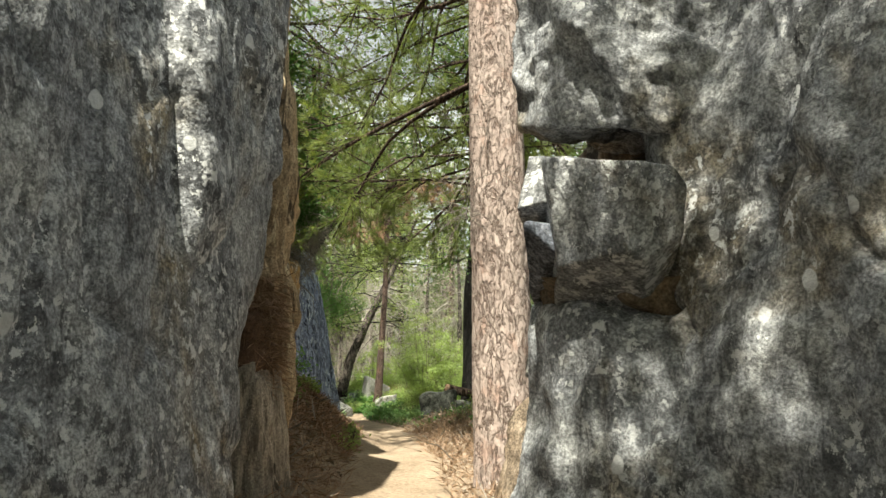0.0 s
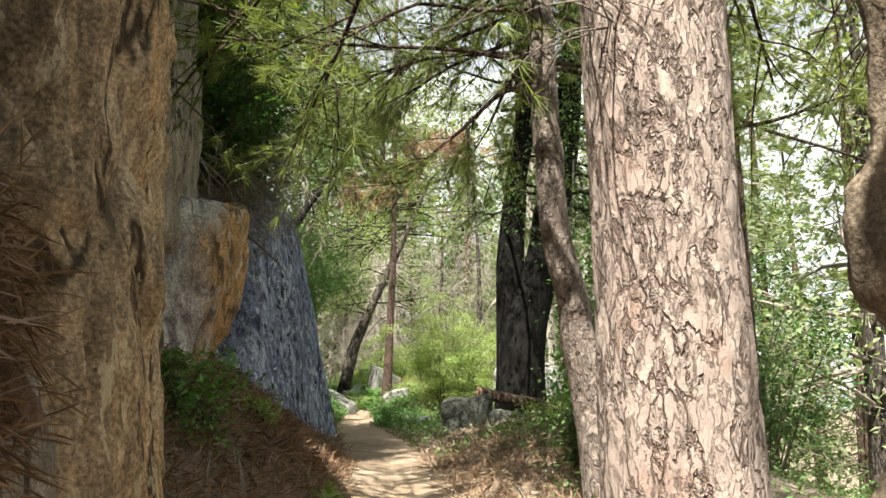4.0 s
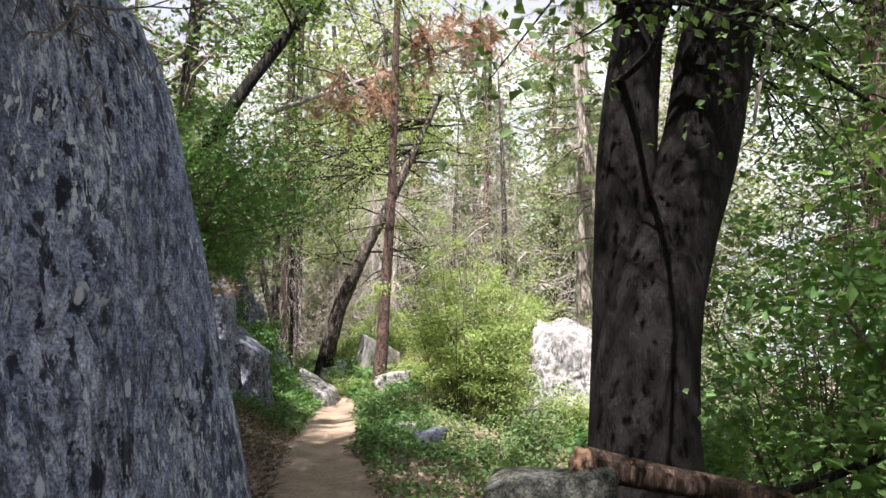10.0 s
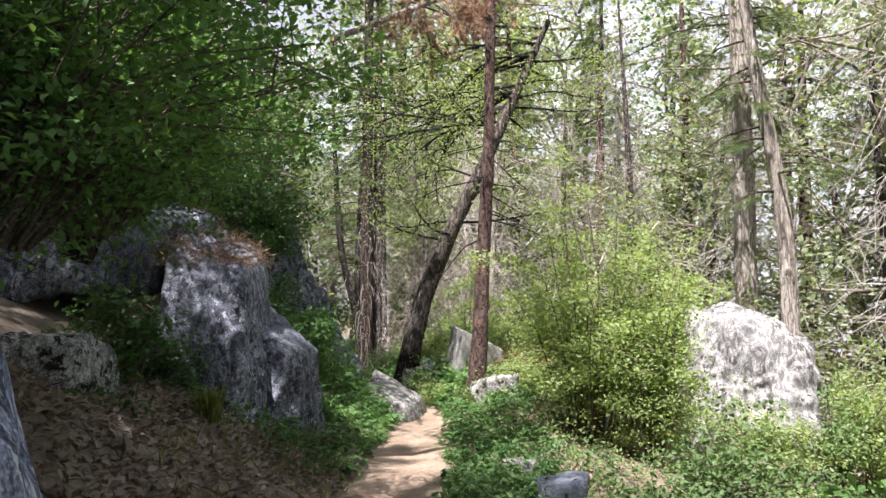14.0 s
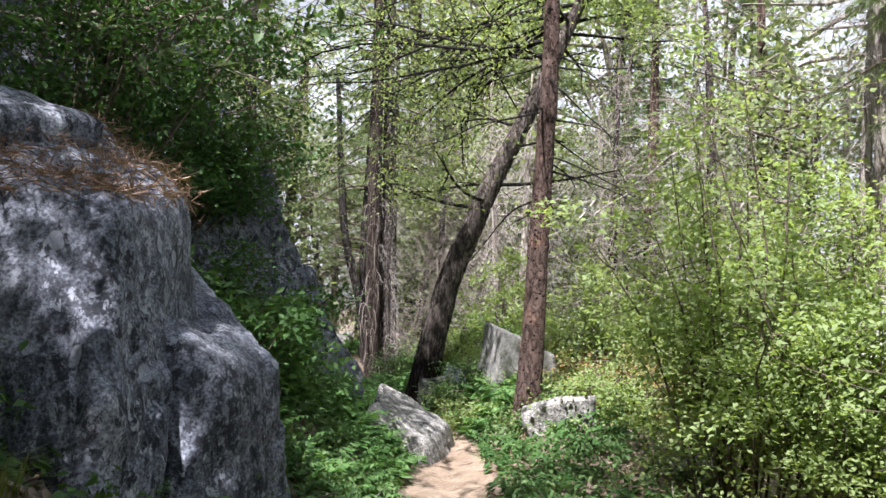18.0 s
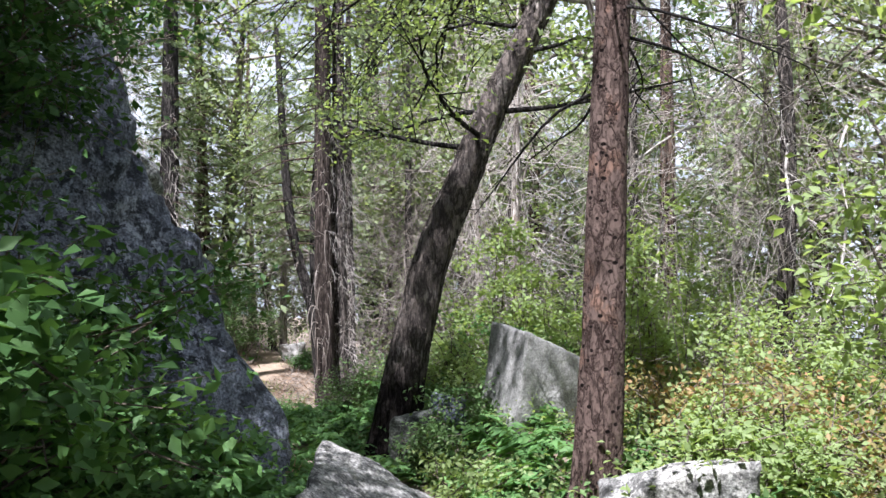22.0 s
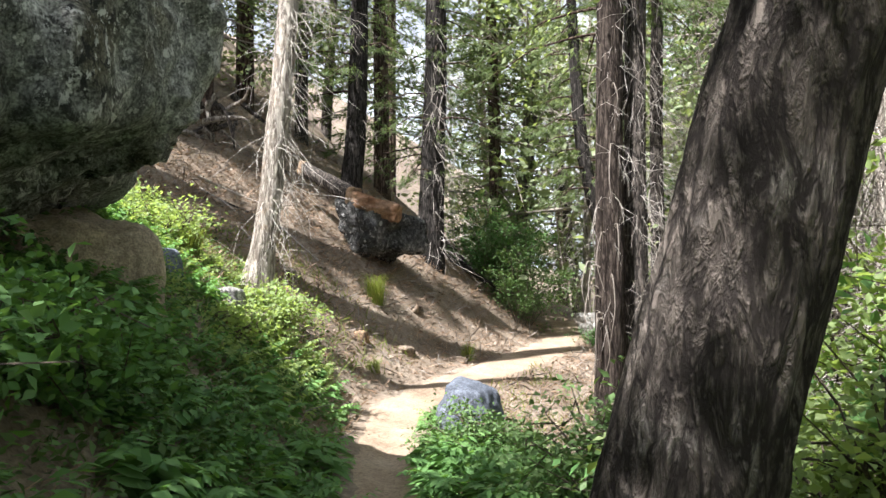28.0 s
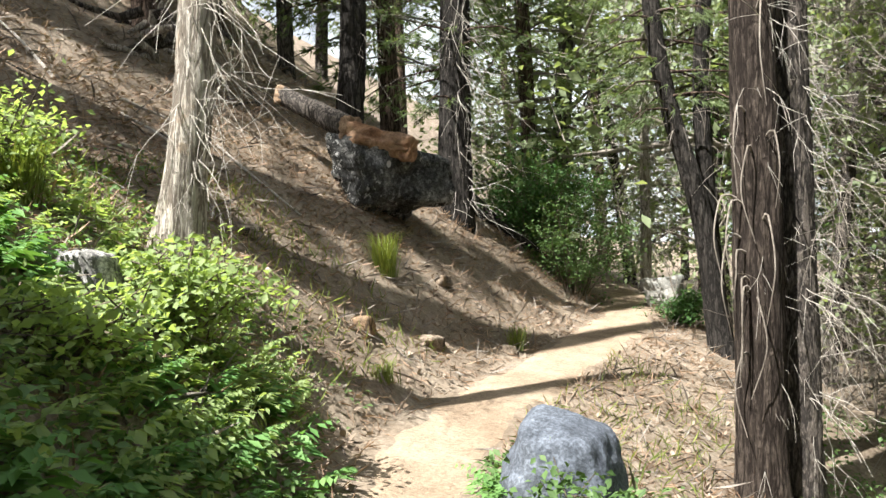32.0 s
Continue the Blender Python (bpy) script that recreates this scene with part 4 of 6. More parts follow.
log("weathered grey log lying down the slope beyond the cedar", (-8.2, 45.4, 2.35), (-6.6, 44.2, 1.25), 0.11, 0.09, GREYBARK, 66)
log("thin dark log lying down the slope beyond the cedar", (-7.3, 43.3, 1.95), (-6.0, 44.3, 0.95), 0.07, 0.05, DARKBARK, 67)
lr = np.random.RandomState(70)
for k in range(16):
    y = lr.uniform(34.6, 40.5)
    x = line_x(y) - lr.uniform(2.2, 5.2)
    a = lr.uniform(0, 3.14)
    ln = lr.uniform(0.5, 1.3)
    p = (x - math.cos(a) * ln / 2, y - math.sin(a) * ln / 2)
    e = (x + math.cos(a) * ln / 2, y + math.sin(a) * ln / 2)
    log("dry grey dead branch lying on the bare slope", (*p, gz(*p) + 0.02), (*e, gz(*e) + 0.03), 0.018, 0.009, PALETWIG if k % 2 else GREYBARK, 700 + k, None, "", 0.1, "fallen_branch")
for k, (x, y) in enumerate([(-5.55, 37.2), (-5.3, 38.1), (-4.95, 39.3), (-6.4, 36.6), (-5.9, 39.6)]):
    loose_rock((x, y, gz(x, y) + 0.01), (0.09 + 0.02 * (k % 3), 0.11, 0.06), 80 + k, BROWNROCK, "small brown stone half sunk in the slope", 12)


def root_tangle(label, at, seed):
    """Gnarled bare roots standing out of the eroded slope."""
    q = np.random.RandomState(seed)
    t = thing("tree_roots", label, "roots")
    for k in range(9):
        p = [np.array(at) + q.normal(size=3) * 0.15]
        d = unit(q.normal(size=3) * (1, 1, 0.6) + (0.3, -0.2, -0.5))
        for s in range(4):
            d = unit(d + q.normal(size=3) * 0.35 + (0.05, 0, -0.12))
            p.append(p[-1] + d * 0.28)
        tube("root", p, [0.07, 0.055, 0.045, 0.03, 0.012], GREYBARK if k % 2 else DEADBARK, t, sides=10, step=0.06, rough=0.25, seed=seed + k, furrows=5)


root_tangle("grey gnarled roots bared on the eroded slope", (-9.7, 38.8, 4.1), 91)
root_tangle("grey gnarled roots bared on the eroded slope", (-10.3, 39.6, 4.7), 92)


# ---- trees ----
SPRAY = {}


def limb_with(parent, rs, start, aim, length, r0, mat, twigs=5, name="limb"):
    """A limb of its own; its side twigs are kept for finish(). Gives points along the twigs and their directions."""
    aim = unit(np.asarray(aim, float))
    pts = [np.asarray(start, float)]
    d = aim.copy()
    for k in range(4):
        d = unit(d + rs.normal(size=3) * 0.16 + (0, 0, -0.04))
        pts.append(pts[-1] + d * length / 4)
    tube(name, pts, np.linspace(r0, r0 * 0.25, 5), mat, parent, sides=6, step=length / 8)
    ends, dirs = [pts[-1]], [d]
    for k in range(twigs):
        t = rs.uniform(0.3, 1.0)
        i = min(3, int(t * 4))
        base = pts[i] + (pts[i + 1] - pts[i]) * (t * 4 - i)
        td = unit(d * 0.8 + rs.normal(size=3) * 0.7)
        ln = length * rs.uniform(0.18, 0.42)
        mid = base + td * ln * 0.5 + rs.normal(size=3) * 0.04 * ln
        SPRAY.setdefault(parent, (mat, []))[1].append(tube_data([base, mid, base + td * ln + (0, 0, -0.06 * ln)], [r0 * 0.3, r0 * 0.2, r0 * 0.08], sides=3, step=ln / 2))
        for u in (0.3, 0.5, 0.68, 0.85, 1.0):
            ends.append(base + td * ln * u)
            dirs.append(td)
    return np.array(ends), np.array(dirs)


def finish(parent):
    """Join a tree's countless side twigs."""
    if parent in SPRAY:
        mat, data = SPRAY.pop(parent)
        v, f = join(data)
        tagged(part("twigwork", mesh("twigwork", v, f, mat), parent), kind="stuff")


def bare_twigs(rs, base, aim, length, count, r=0.006, droop=0.6, fork=2):
    """Thin dead twigs that hang and fork."""
    data = []
    for k in range(count):
        d = unit(np.asarray(aim, float) + rs.normal(size=3) * 0.5)
        p = [np.asarray(base[k % len(base)], float)]
        ln = length * rs.uniform(0.5, 1.2)
        for s in range(4):
            d = unit(d + rs.normal(size=3) * 0.34 + (0, 0, -droop * 0.3))
            p.append(p[-1] + d * ln / 4)
        data.append(tube_data(p, np.linspace(r, r * 0.35, 5), sides=3, step=ln / 5))
        for _ in range(fork):
            i = rs.randint(1, 4)
            dd = unit(d + rs.normal(size=3) * 0.7)
            data.append(tube_data([p[i], p[i] + dd * ln * 0.2, p[i] + dd * ln * 0.36 + (0, 0, -0.05 * ln)], [r * 0.6, r * 0.45, r * 0.25], sides=3, step=ln / 3))
    return join(data)


# the pine at the mouth of the cleft
pine = thing("pine_tree", "large pine with thick reddish plated bark at the boulders", "tree")
tube("trunk", [(1.40, 6.78, 0.25), (1.36, 6.74, 0.9), (1.32, 6.72, 2.2), (1.29, 6.70, 4.5), (1.25, 6.75, 14)], [0.29, 0.275, 0.255, 0.24, 0.10], PINEBARK, pine, sides=72, step=0.045, rough=0.07, seed=1, furrows=6, flare=0.25)
rs = np.random.RandomState(101)
E2, D2 = [], []
for k in range(40):
    z = rs.uniform(4.0, 8.5)
    a = rs.uniform(0.5, 2.5)
    e, d = limb_with(pine, rs, (1.3, 6.72, z), (math.cos(a), math.sin(a), -0.12), rs.uniform(1.6, 3.8), 0.03, BROWNBARK, 12)
    E2.append(e), D2.append(d)
hr = np.random.RandomState(102)
v, f = tufts_data(np.vstack(E2), np.vstack(D2) + (0, 0, 0.1), rs, 20, 0.16, 0.003, 0.9)
tagged(part("crown", mesh("crown", v, f, NEEDLE, False), pine), kind="stuff")
v, f = bare_twigs(rs, [(1.15, 6.6, 2.9), (1.1, 6.65, 3.3), (1.2, 6.6, 3.8), (1.5, 6.6, 3.3)], (-0.7, -0.2, -0.1), 0.75, 26, 0.005)
tagged(part("twigwork", mesh("twigwork", v, f, TWIG), pine), kind="stuff")

# curved pine
pine = thing("pine_tree", "curved slender pine with flaking pale brown bark", "tree")
tube("trunk", [(2.02, 9.62, 0.35), (1.93, 9.58, 1.1), (1.86, 9.56, 1.55), (1.79, 9.54, 1.84), (1.755, 9.52, 2.14), (1.675, 9.50, 2.42), (1.615, 9.48, 2.8), (1.60, 9.45, 3.2), (1.56, 9.42, 4.2), (1.5, 9.4, 12)],
     [0.17, 0.145, 0.14, 0.13, 0.115, 0.11, 0.105, 0.10, 0.095, 0.03], FLECKBARK, pine, sides=44, step=0.05, rough=0.07, seed=2, furrows=6, flare=0.2)
E2, D2 = [], []
for k in range(30):
    z = rs.uniform(3.7, 6.6)
    a = rs.uniform(1.5, 3.6) if k < 18 else rs.uniform(-1.0, 1.6)
    e, d = limb_with(pine, rs, (1.58, 9.44, z), (math.cos(a), math.sin(a) * 0.8, -0.16), rs.uniform(1.0, 2.7), 0.02, BROWNBARK, 12)
    E2.append(e), D2.append(d)
# extra limbs added higher up, to shade trail and forked oak
for k in range(14):
    a, z = hr.uniform(2.0, 4.4), hr.uniform(6.6, 10.0)
    e, d = limb_with(pine, hr, (1.54, 9.42, z), (math.cos(a), math.sin(a), 0.05), hr.uniform(1.2, 3.0), 0.022, BROWNBARK, 13)
    E2.append(e), D2.append(d)
v, f = tufts_data(np.vstack(E2), np.vstack(D2) + (0, 0, 0.1), rs, 20, 0.16, 0.003, 0.9)
tagged(part("crown", mesh("crown", v, f, NEEDLE, False), pine), kind="stuff")

pine = thing("pine_tree", "dark brown straight pine trunk in shade", "tree")
tube("trunk", [(3.75, 11.0, -0.3), (3.72, 10.95, 0.8), (3.70, 10.9, 1.8), (3.66, 10.85, 3.0), (3.6, 10.8, 5), (3.4, 10.7, 13)], [0.17, 0.145, 0.14, 0.135, 0.12, 0.04], BROWNBARK, pine, sides=48, step=0.06, rough=0.09, seed=3, furrows=7, flare=0.2)
E2, D2 = [], []
for k in range(12):
    a = rs.uniform(0, 6.28)
    e, d = limb_with(pine, rs, (3.6, 10.8, rs.uniform(3.4, 7.5)), (math.cos(a), math.sin(a), -0.15), rs.uniform(1.0, 2.6), 0.025, BROWNBARK, 7)
    E2.append(e), D2.append(d)
# more limbs added overhead so the forked oak's trunk falls in shade
for k in range(20):
    a = hr.uniform(2.0, 3.5)
    e, d = limb_with(pine, hr, (3.5, 10.75, hr.uniform(6.2, 10.5)), (math.cos(a), math.sin(a), -0.05), hr.uniform(1.4, 3.6), 0.026, BROWNBARK, 13)
    E2.append(e), D2.append(d)
v, f = tufts_data(np.vstack(E2), np.vstack(D2) + (0, 0, 0.1), rs, 20, 0.16, 0.003, 0.9)
tagged(part("crown", mesh("crown", v, f, NEEDLE, False), pine), kind="stuff")

# forked oak
fork_oak = oak = thing("oak_tree", "large forked oak with dark grey bark on a mound", "tree")
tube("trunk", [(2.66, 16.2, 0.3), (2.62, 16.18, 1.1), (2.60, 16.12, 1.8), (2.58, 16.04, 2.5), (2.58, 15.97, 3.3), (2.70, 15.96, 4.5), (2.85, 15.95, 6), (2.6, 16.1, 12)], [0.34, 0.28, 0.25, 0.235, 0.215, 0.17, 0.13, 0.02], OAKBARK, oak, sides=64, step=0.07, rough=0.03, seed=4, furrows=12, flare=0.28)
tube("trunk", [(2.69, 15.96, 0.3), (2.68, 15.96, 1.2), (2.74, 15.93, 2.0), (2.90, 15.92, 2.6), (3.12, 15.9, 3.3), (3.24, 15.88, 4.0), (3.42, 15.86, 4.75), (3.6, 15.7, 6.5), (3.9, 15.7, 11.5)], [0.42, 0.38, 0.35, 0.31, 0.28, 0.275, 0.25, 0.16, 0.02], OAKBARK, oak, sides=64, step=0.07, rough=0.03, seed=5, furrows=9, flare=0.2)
E2 = []
for k in range(26):
    a, z = rs.uniform(-1.5, 1.5), rs.uniform(3.7, 7.2)
    base = (2.47, 15.9, z) if k % 2 else (3.2, 15.75, z)
    e, d = limb_with(oak, rs, base, (math.cos(a), math.sin(a), 0.0), rs.uniform(1.2, 3.4), 0.03, DARKBARK, 9)
    E2.append(e)
# limbs added on the sun side to shade the oak's own trunks
for k in range(26):
    a, z = hr.uniform(3.7, 5.0), hr.uniform(6.0, 9.6)
    e, d = limb_with(oak, hr, (2.75, 15.95, z), (math.cos(a), math.sin(a), 0.1), hr.uniform(1.6, 3.6), 0.03, DARKBARK, 15)
    E2.append(e)
E2 = np.vstack(E2)
at = np.repeat(E2, 9, 0) + rs.normal(size=(len(E2) * 9, 3)) * 0.16
v, f = leaves_data(at, 0.062, rs, 0.6, 0.5, 0.3)
tagged(part("crown", mesh("crown", v, f, LEAF, False), oak), kind="stuff")

# the slim pine and the leaning oak
pine = thing("pine_tree", "slim pine with drilled red-brown bark", "tree")
tube("trunk", [(0.90, 26.86, 0.1), (0.94, 26.84, 0.5), (1.0, 26.80, 1.35), (1.05, 26.74, 2.4), (1.11, 26.66, 3.6), (1.16, 26.6, 4.8), (1.3, 26.5, 13)], [0.175, 0.145, 0.125, 0.112, 0.10, 0.085, 0.05], REDBARK, pine, sides=48, step=0.05, rough=0.09, seed=6, furrows=8, flare=0.2)
for k in range(34):
    a, z = rs.uniform(0, 6.28), rs.uniform(2.2, 11)
    limb_with(pine, rs, (1.08 + 0.03 * (z - 3), 26.68, z), (math.cos(a), math.sin(a), -0.25), rs.uniform(0.6, 1.7), 0.013, DARKBARK, 7, "dead_limb")

oak = thing("oak_tree", "leaning oak with rugged bark and fire-blackened base", "tree")
tube("trunk", [(-0.44, 29.40, -0.10), (-0.38, 29.47, 0.27), (-0.29, 29.52, 0.83), (-0.21, 29.52, 1.21), (-0.12, 29.53, 1.55), (-0.03, 29.54, 1.92), (0.12, 29.54, 2.33), (0.32, 29.53, 2.77), (0.55, 29.52, 3.33), (1.30, 29.47, 4.86), (2.45, 29.38, 7.41)],
     [0.30, 0.245, 0.20, 0.182, 0.176, 0.172, 0.165, 0.158, 0.15, 0.115, 0.05], CHARBARK, oak, sides=64, step=0.05, rough=0.10, seed=7, furrows=9, flare=0.12)
E2 = []
for k in range(20):
    a, z = rs.uniform(0, 6.28), rs.uniform(3.0, 7.0)
    b0 = np.interp(z, [2.7, 3.3, 4.9, 7.4], [0.31, 0.55, 1.30, 2.45])
    e, d = limb_with(oak, rs, (b0, 29.5, z), (math.cos(a), math.sin(a), 0.1), rs.uniform(0.8, 2.2), 0.03, DARKBARK, 8)
    E2.append(e)
# long limbs added above the view to shade the ground near the cedars
for k in range(16):
    a, z = hr.uniform(2.2, 2.75), hr.uniform(5.6, 7.3)
    e, d = limb_with(oak, hr, (np.interp(z, [4.9, 7.4], [1.30, 2.45]), 29.45, z), (math.cos(a), math.sin(a), 0.1), hr.uniform(3.0, 6.0), 0.035, DARKBARK, 14)
    E2.append(e)
E2 = np.vstack(E2)
at = np.repeat(E2, 7, 0) + rs.normal(size=(len(E2) * 7, 3)) * 0.14
v, f = leaves_data(at, 0.06, rs, 0.6, 0.5, 0.2)
tagged(part("crown", mesh("crown", v, f, LEAFYELLOW, False), oak), kind="stuff")


# slope trees
def straight_tree(label, pts, radii, mat, seed, sides=60, flare=0.25, twigs=0, twig_z=(1.5, 5), twig_len=1.1, twig_aim=(0.3, -0.3, -0.2), name="cedar_tree", furrows=9, twig_mat=None, rough=0.09, r=0.006, boughs=None):
    t = thing(name, label, "tree")
    tube("trunk", pts, radii, mat, t, sides=sides * 2 // 3, step=0.08, rough=rough, seed=seed, furrows=furrows, flare=flare)
    if twigs:
        q = np.random.RandomState(seed + 500)
        p = np.array(pts)
        zs = q.uniform(*twig_z, twigs)
        base = np.stack([np.interp(zs, p[:, 2], p[:, k]) for k in range(3)], -1)
        v, f = bare_twigs(q, base, twig_aim, twig_len, twigs, r)
        tagged(part("twigwork", mesh("twigwork", v, f, twig_mat or TWIG), t), kind="stuff")
    if boughs:
        q = np.random.RandomState(seed + 900)
        p = np.array(pts)
        z0, z1, n, reach = boughs
        data, at, aim = [], [], []
        for k in range(n):
            z = z0 + (z1 - z0) * (k + q.uniform()) / n
            s = np.array([np.interp(z, p[:, 2], p[:, c]) for c in range(3)])
            a, ln = q.uniform(0, 6.28), reach * q.uniform(0.5, 1.1) * (1.15 - 0.8 * (z - z0) / (z1 - z0))
            d = np.array([math.cos(a), math.sin(a), -0.3])
            e = s + d * ln
            data.append(tube_data([s, (s + e) / 2 + (0, 0, 0.1 * ln), e], [0.022, 0.014, 0.005], sides=4, step=0.5))
            m = 30
            w = q.uniform(0.25, 1, m)[:, None]
            side = np.array([-math.sin(a), math.cos(a), 0])
            at.append(s + (e - s) * w + side * (q.normal(size=(m, 1)) * 0.2 * ln * (1.15 - w)) + (0, 0, 0.06 * ln) - (0, 0, 0.12) * q.uniform(0, 1, (m, 1)))
            aim.append(np.repeat(d[None], m, 0) + (0, 0, -0.4))
        v, f = join(data)
        tagged(part("branchwork", mesh("branchwork", v, f, BROWNBARK), t), kind="stuff")
        v, f = tufts_data(np.vstack(at), np.vstack(aim), q, 9, 0.16, 0.006, 0.9)
        tagged(part("crown", mesh("crown", v, f, FIRNEEDLE, False), t), kind="stuff")
    return t


straight_tree("dead bleached tree with hanging bare twigs on the slope", [(-5.72, 35.0, 1.0), (-5.60, 35.0, 1.62), (-5.50, 35.02, 2.3), (-5.44, 35.05, 3.1), (-5.36, 35.1, 4.2), (-5.2, 35.2, 8)], [0.2, 0.145, 0.13, 0.125, 0.12, 0.06], DEADBARK, 51, 50, 0.5, 170, (1.9, 6.5), 1.0, (0.7, -0.2, -1.0), "dead_tree", r=0.004, twig_mat=PALETWIG)
straight_tree("dark cedar trunk rooted on the slope", [(-6.98, 42.5, 0.3), (-6.95, 42.52, 1.2), (-6.95, 42.54, 3), (-6.9, 42.6, 6), (-6.9, 42.6, 12)], [0.42, 0.30, 0.26, 0.23, 0.15], DARKBARK, 52, 50, 0.5, 110, (2.0, 7), 1.5, (0.7, -0.3, -1.0), twig_mat=PALETWIG, r=0.006, boughs=(3.5, 12, 60, 2.2))
straight_tree("dark straight cedar trunk behind the rotten log", [(-8.35, 41.4, 2.2), (-8.25, 41.4, 3.2), (-8.15, 41.45, 5), (-8.1, 41.5, 11)], [0.30, 0.22, 0.20, 0.12], DARKBARK, 53, 40, 0.3, 30, (4, 8), 1.2, (0.3, -0.3, -0.6), boughs=(5.0, 11, 40, 2.0))
twin = straight_tree("reddish cedar trunk hung with dead twigs below the trail", [(-2.15, 37.72, -1.6), (-2.15, 37.74, -0.6), (-2.15, 37.75, 1.7), (-2.16, 37.76, 4), (-2.1, 37.8, 17)], [0.24, 0.20, 0.185, 0.17, 0.1], CEDARBARK, 54, 70, 0.25, 60, (-0.4, 6), 0.8, (0.3, -0.6, -1.2), r=0.0045, twig_mat=PALETWIG, boughs=(4.6, 16, 70, 2.2))
dr = np.random.RandomState(620)
for k in range(16):
    a, z, ln = dr.uniform(-2.6, -0.9), dr.uniform(0.0, 4.6), dr.uniform(0.35, 0.85)
    p = np.array((-2.15 + 0.17 * math.cos(a), 37.75 + 0.17 * math.sin(a), z))
    out = np.array((math.cos(a), math.sin(a), 0.0))
    bend = np.array((dr.normal() * 0.03, dr.normal() * 0.03, 0))
    tube("dead_limb", [p, p + out * 0.14 + (0, 0, 0.03), p + out * 0.2 + bend - (0, 0, 0.45 * ln), p + out * 0.16 - bend - (0, 0, ln)], [0.011, 0.008, 0.006, 0.003], TWIG, twin, "grey drooping dead limb", sides=6, step=0.06, rough=0.05, seed=k)
straight_tree("grey-brown cedar trunk beside its twin below the trail", [(-1.82, 38.08, -1.6), (-1.86, 38.08, -0.6), (-1.88, 38.09, 1.7), (-1.89, 38.1, 4.1), (-1.8, 38.2, 16)], [0.2, 0.165, 0.15, 0.135, 0.08], GREYBARK, 55, 60, 0.25, 90, (-0.2, 6), 1.0, (0.7, -0.4, -0.9), r=0.0045, twig_mat=PALETWIG, boughs=(5.0, 15, 50, 1.8))
straight_tree("slim grey dead cedar behind the twin trunks", [(-1.85, 39.6, -1.4), (-1.84, 39.6, -0.4), (-1.82, 39.6, 1.7), (-1.85, 39.65, 4.2), (-1.8, 39.7, 9)], [0.17, 0.12, 0.105, 0.095, 0.05], GREYBARK, 60, 40, 0.25, 90, (0.2, 5), 1.3, (0.9, -0.4, -1.0), "dead_tree", r=0.006, twig_mat=PALETWIG)
straight_tree("dark leaning trunk beyond the trail", [(-2.85, 42.7, -0.9), (-2.95, 42.66, -0.1), (-3.14, 42.58, 1.5), (-3.55, 42.42, 3.2), (-3.75, 42.37, 4.7), (-4, 42.3, 9)], [0.22, 0.17, 0.145, 0.13, 0.12, 0.06], DARKBARK, 56, 36, 0.2, 16, (2, 7), 1.4, boughs=(3.0, 9, 40, 1.6))
straight_tree("dark slim trunk beyond the trail", [(-2.85, 43.3, -0.9), (-3.0, 43.2, 0), (-3.12, 43.16, 1.9), (-3.17, 43.16, 3.5), (-3.1, 43.2, 5), (-2.9, 43.3, 10)], [0.2, 0.15, 0.13, 0.12, 0.11, 0.05], DARKBARK, 57, 36, 0.2, 16, (2, 7), 1.4, boughs=(3.2, 10, 40, 1.6))
straight_tree("pale tall fir trunk with bare twigs on the valley side", [(6.0, 28.8, -1.5), (5.92, 28.7, 1.4), (5.9, 28.6, 4.2), (5.84, 28.5, 6.6), (5.8, 28.4, 14)], [0.24, 0.2, 0.18, 0.165, 0.08], DEADBARK, 58, 40, 0.2, 90, (1, 10), 1.6, (0.0, 0, -0.1), "fir_tree", twig_mat=PALETWIG, boughs=(6.5, 14, 50, 2.0))
straight_tree("slender grey leaning trunk above the white boulder", [(5.95, 26.9, -1.4), (5.91, 26.83, -0.2), (5.8, 26.67, 3.0), (5.3, 26.5, 5.9), (4.9, 26.4, 9)], [0.17, 0.15, 0.125, 0.1, 0.05], DEADBARK, 59, 40, 0.2, 14, (3, 8), 1.2, name="oak_tree", boughs=(3.5, 9, 30, 1.4))

# unseen trunks added uphill to throw shadow bands across the slope
for k, (x, y) in enumerate([(-7.7, 33.4), (-8.9, 34.35), (-11.5, 34.6)]):
    z = gz(x, y)
    straight_tree("tall dark pine added out of view uphill to shade the slope", [(x, y, z - 0.3), (x, y, z + 1), (x + 0.1, y, z + 6), (x, y + 0.2, z + 15)], [0.46, 0.38, 0.34, 0.15], BROWNBARK, 120 + k, 30, 0.3, 20, (z + 4, z + 12), 1.2, (0.2, 0, -0.3), "pine_tree")


def twig_tangle(label, spots, seed, aim, length, count, mat, r=0.005):
    """A tangle of dead twigs hanging over a rock."""
    t = thing("dead_brush", label, "branch")
    q = np.random.RandomState(seed)
    for x, y, z in spots:
        limb_with(t, q, (x, y, z), aim, length, 0.018, mat, 5, "dead_limb")
    spread = np.repeat(np.array(spots), 12, 0)
    spread = spread + q.normal(size=spread.shape) * (0.3, 0.3, 0.3) * length
    v, f = bare_twigs(q, spread, aim, length * 0.7, count, r, 0.5, 4)
    tagged(part("twigwork", mesh("twigwork", v, f, mat), t), kind="stuff")


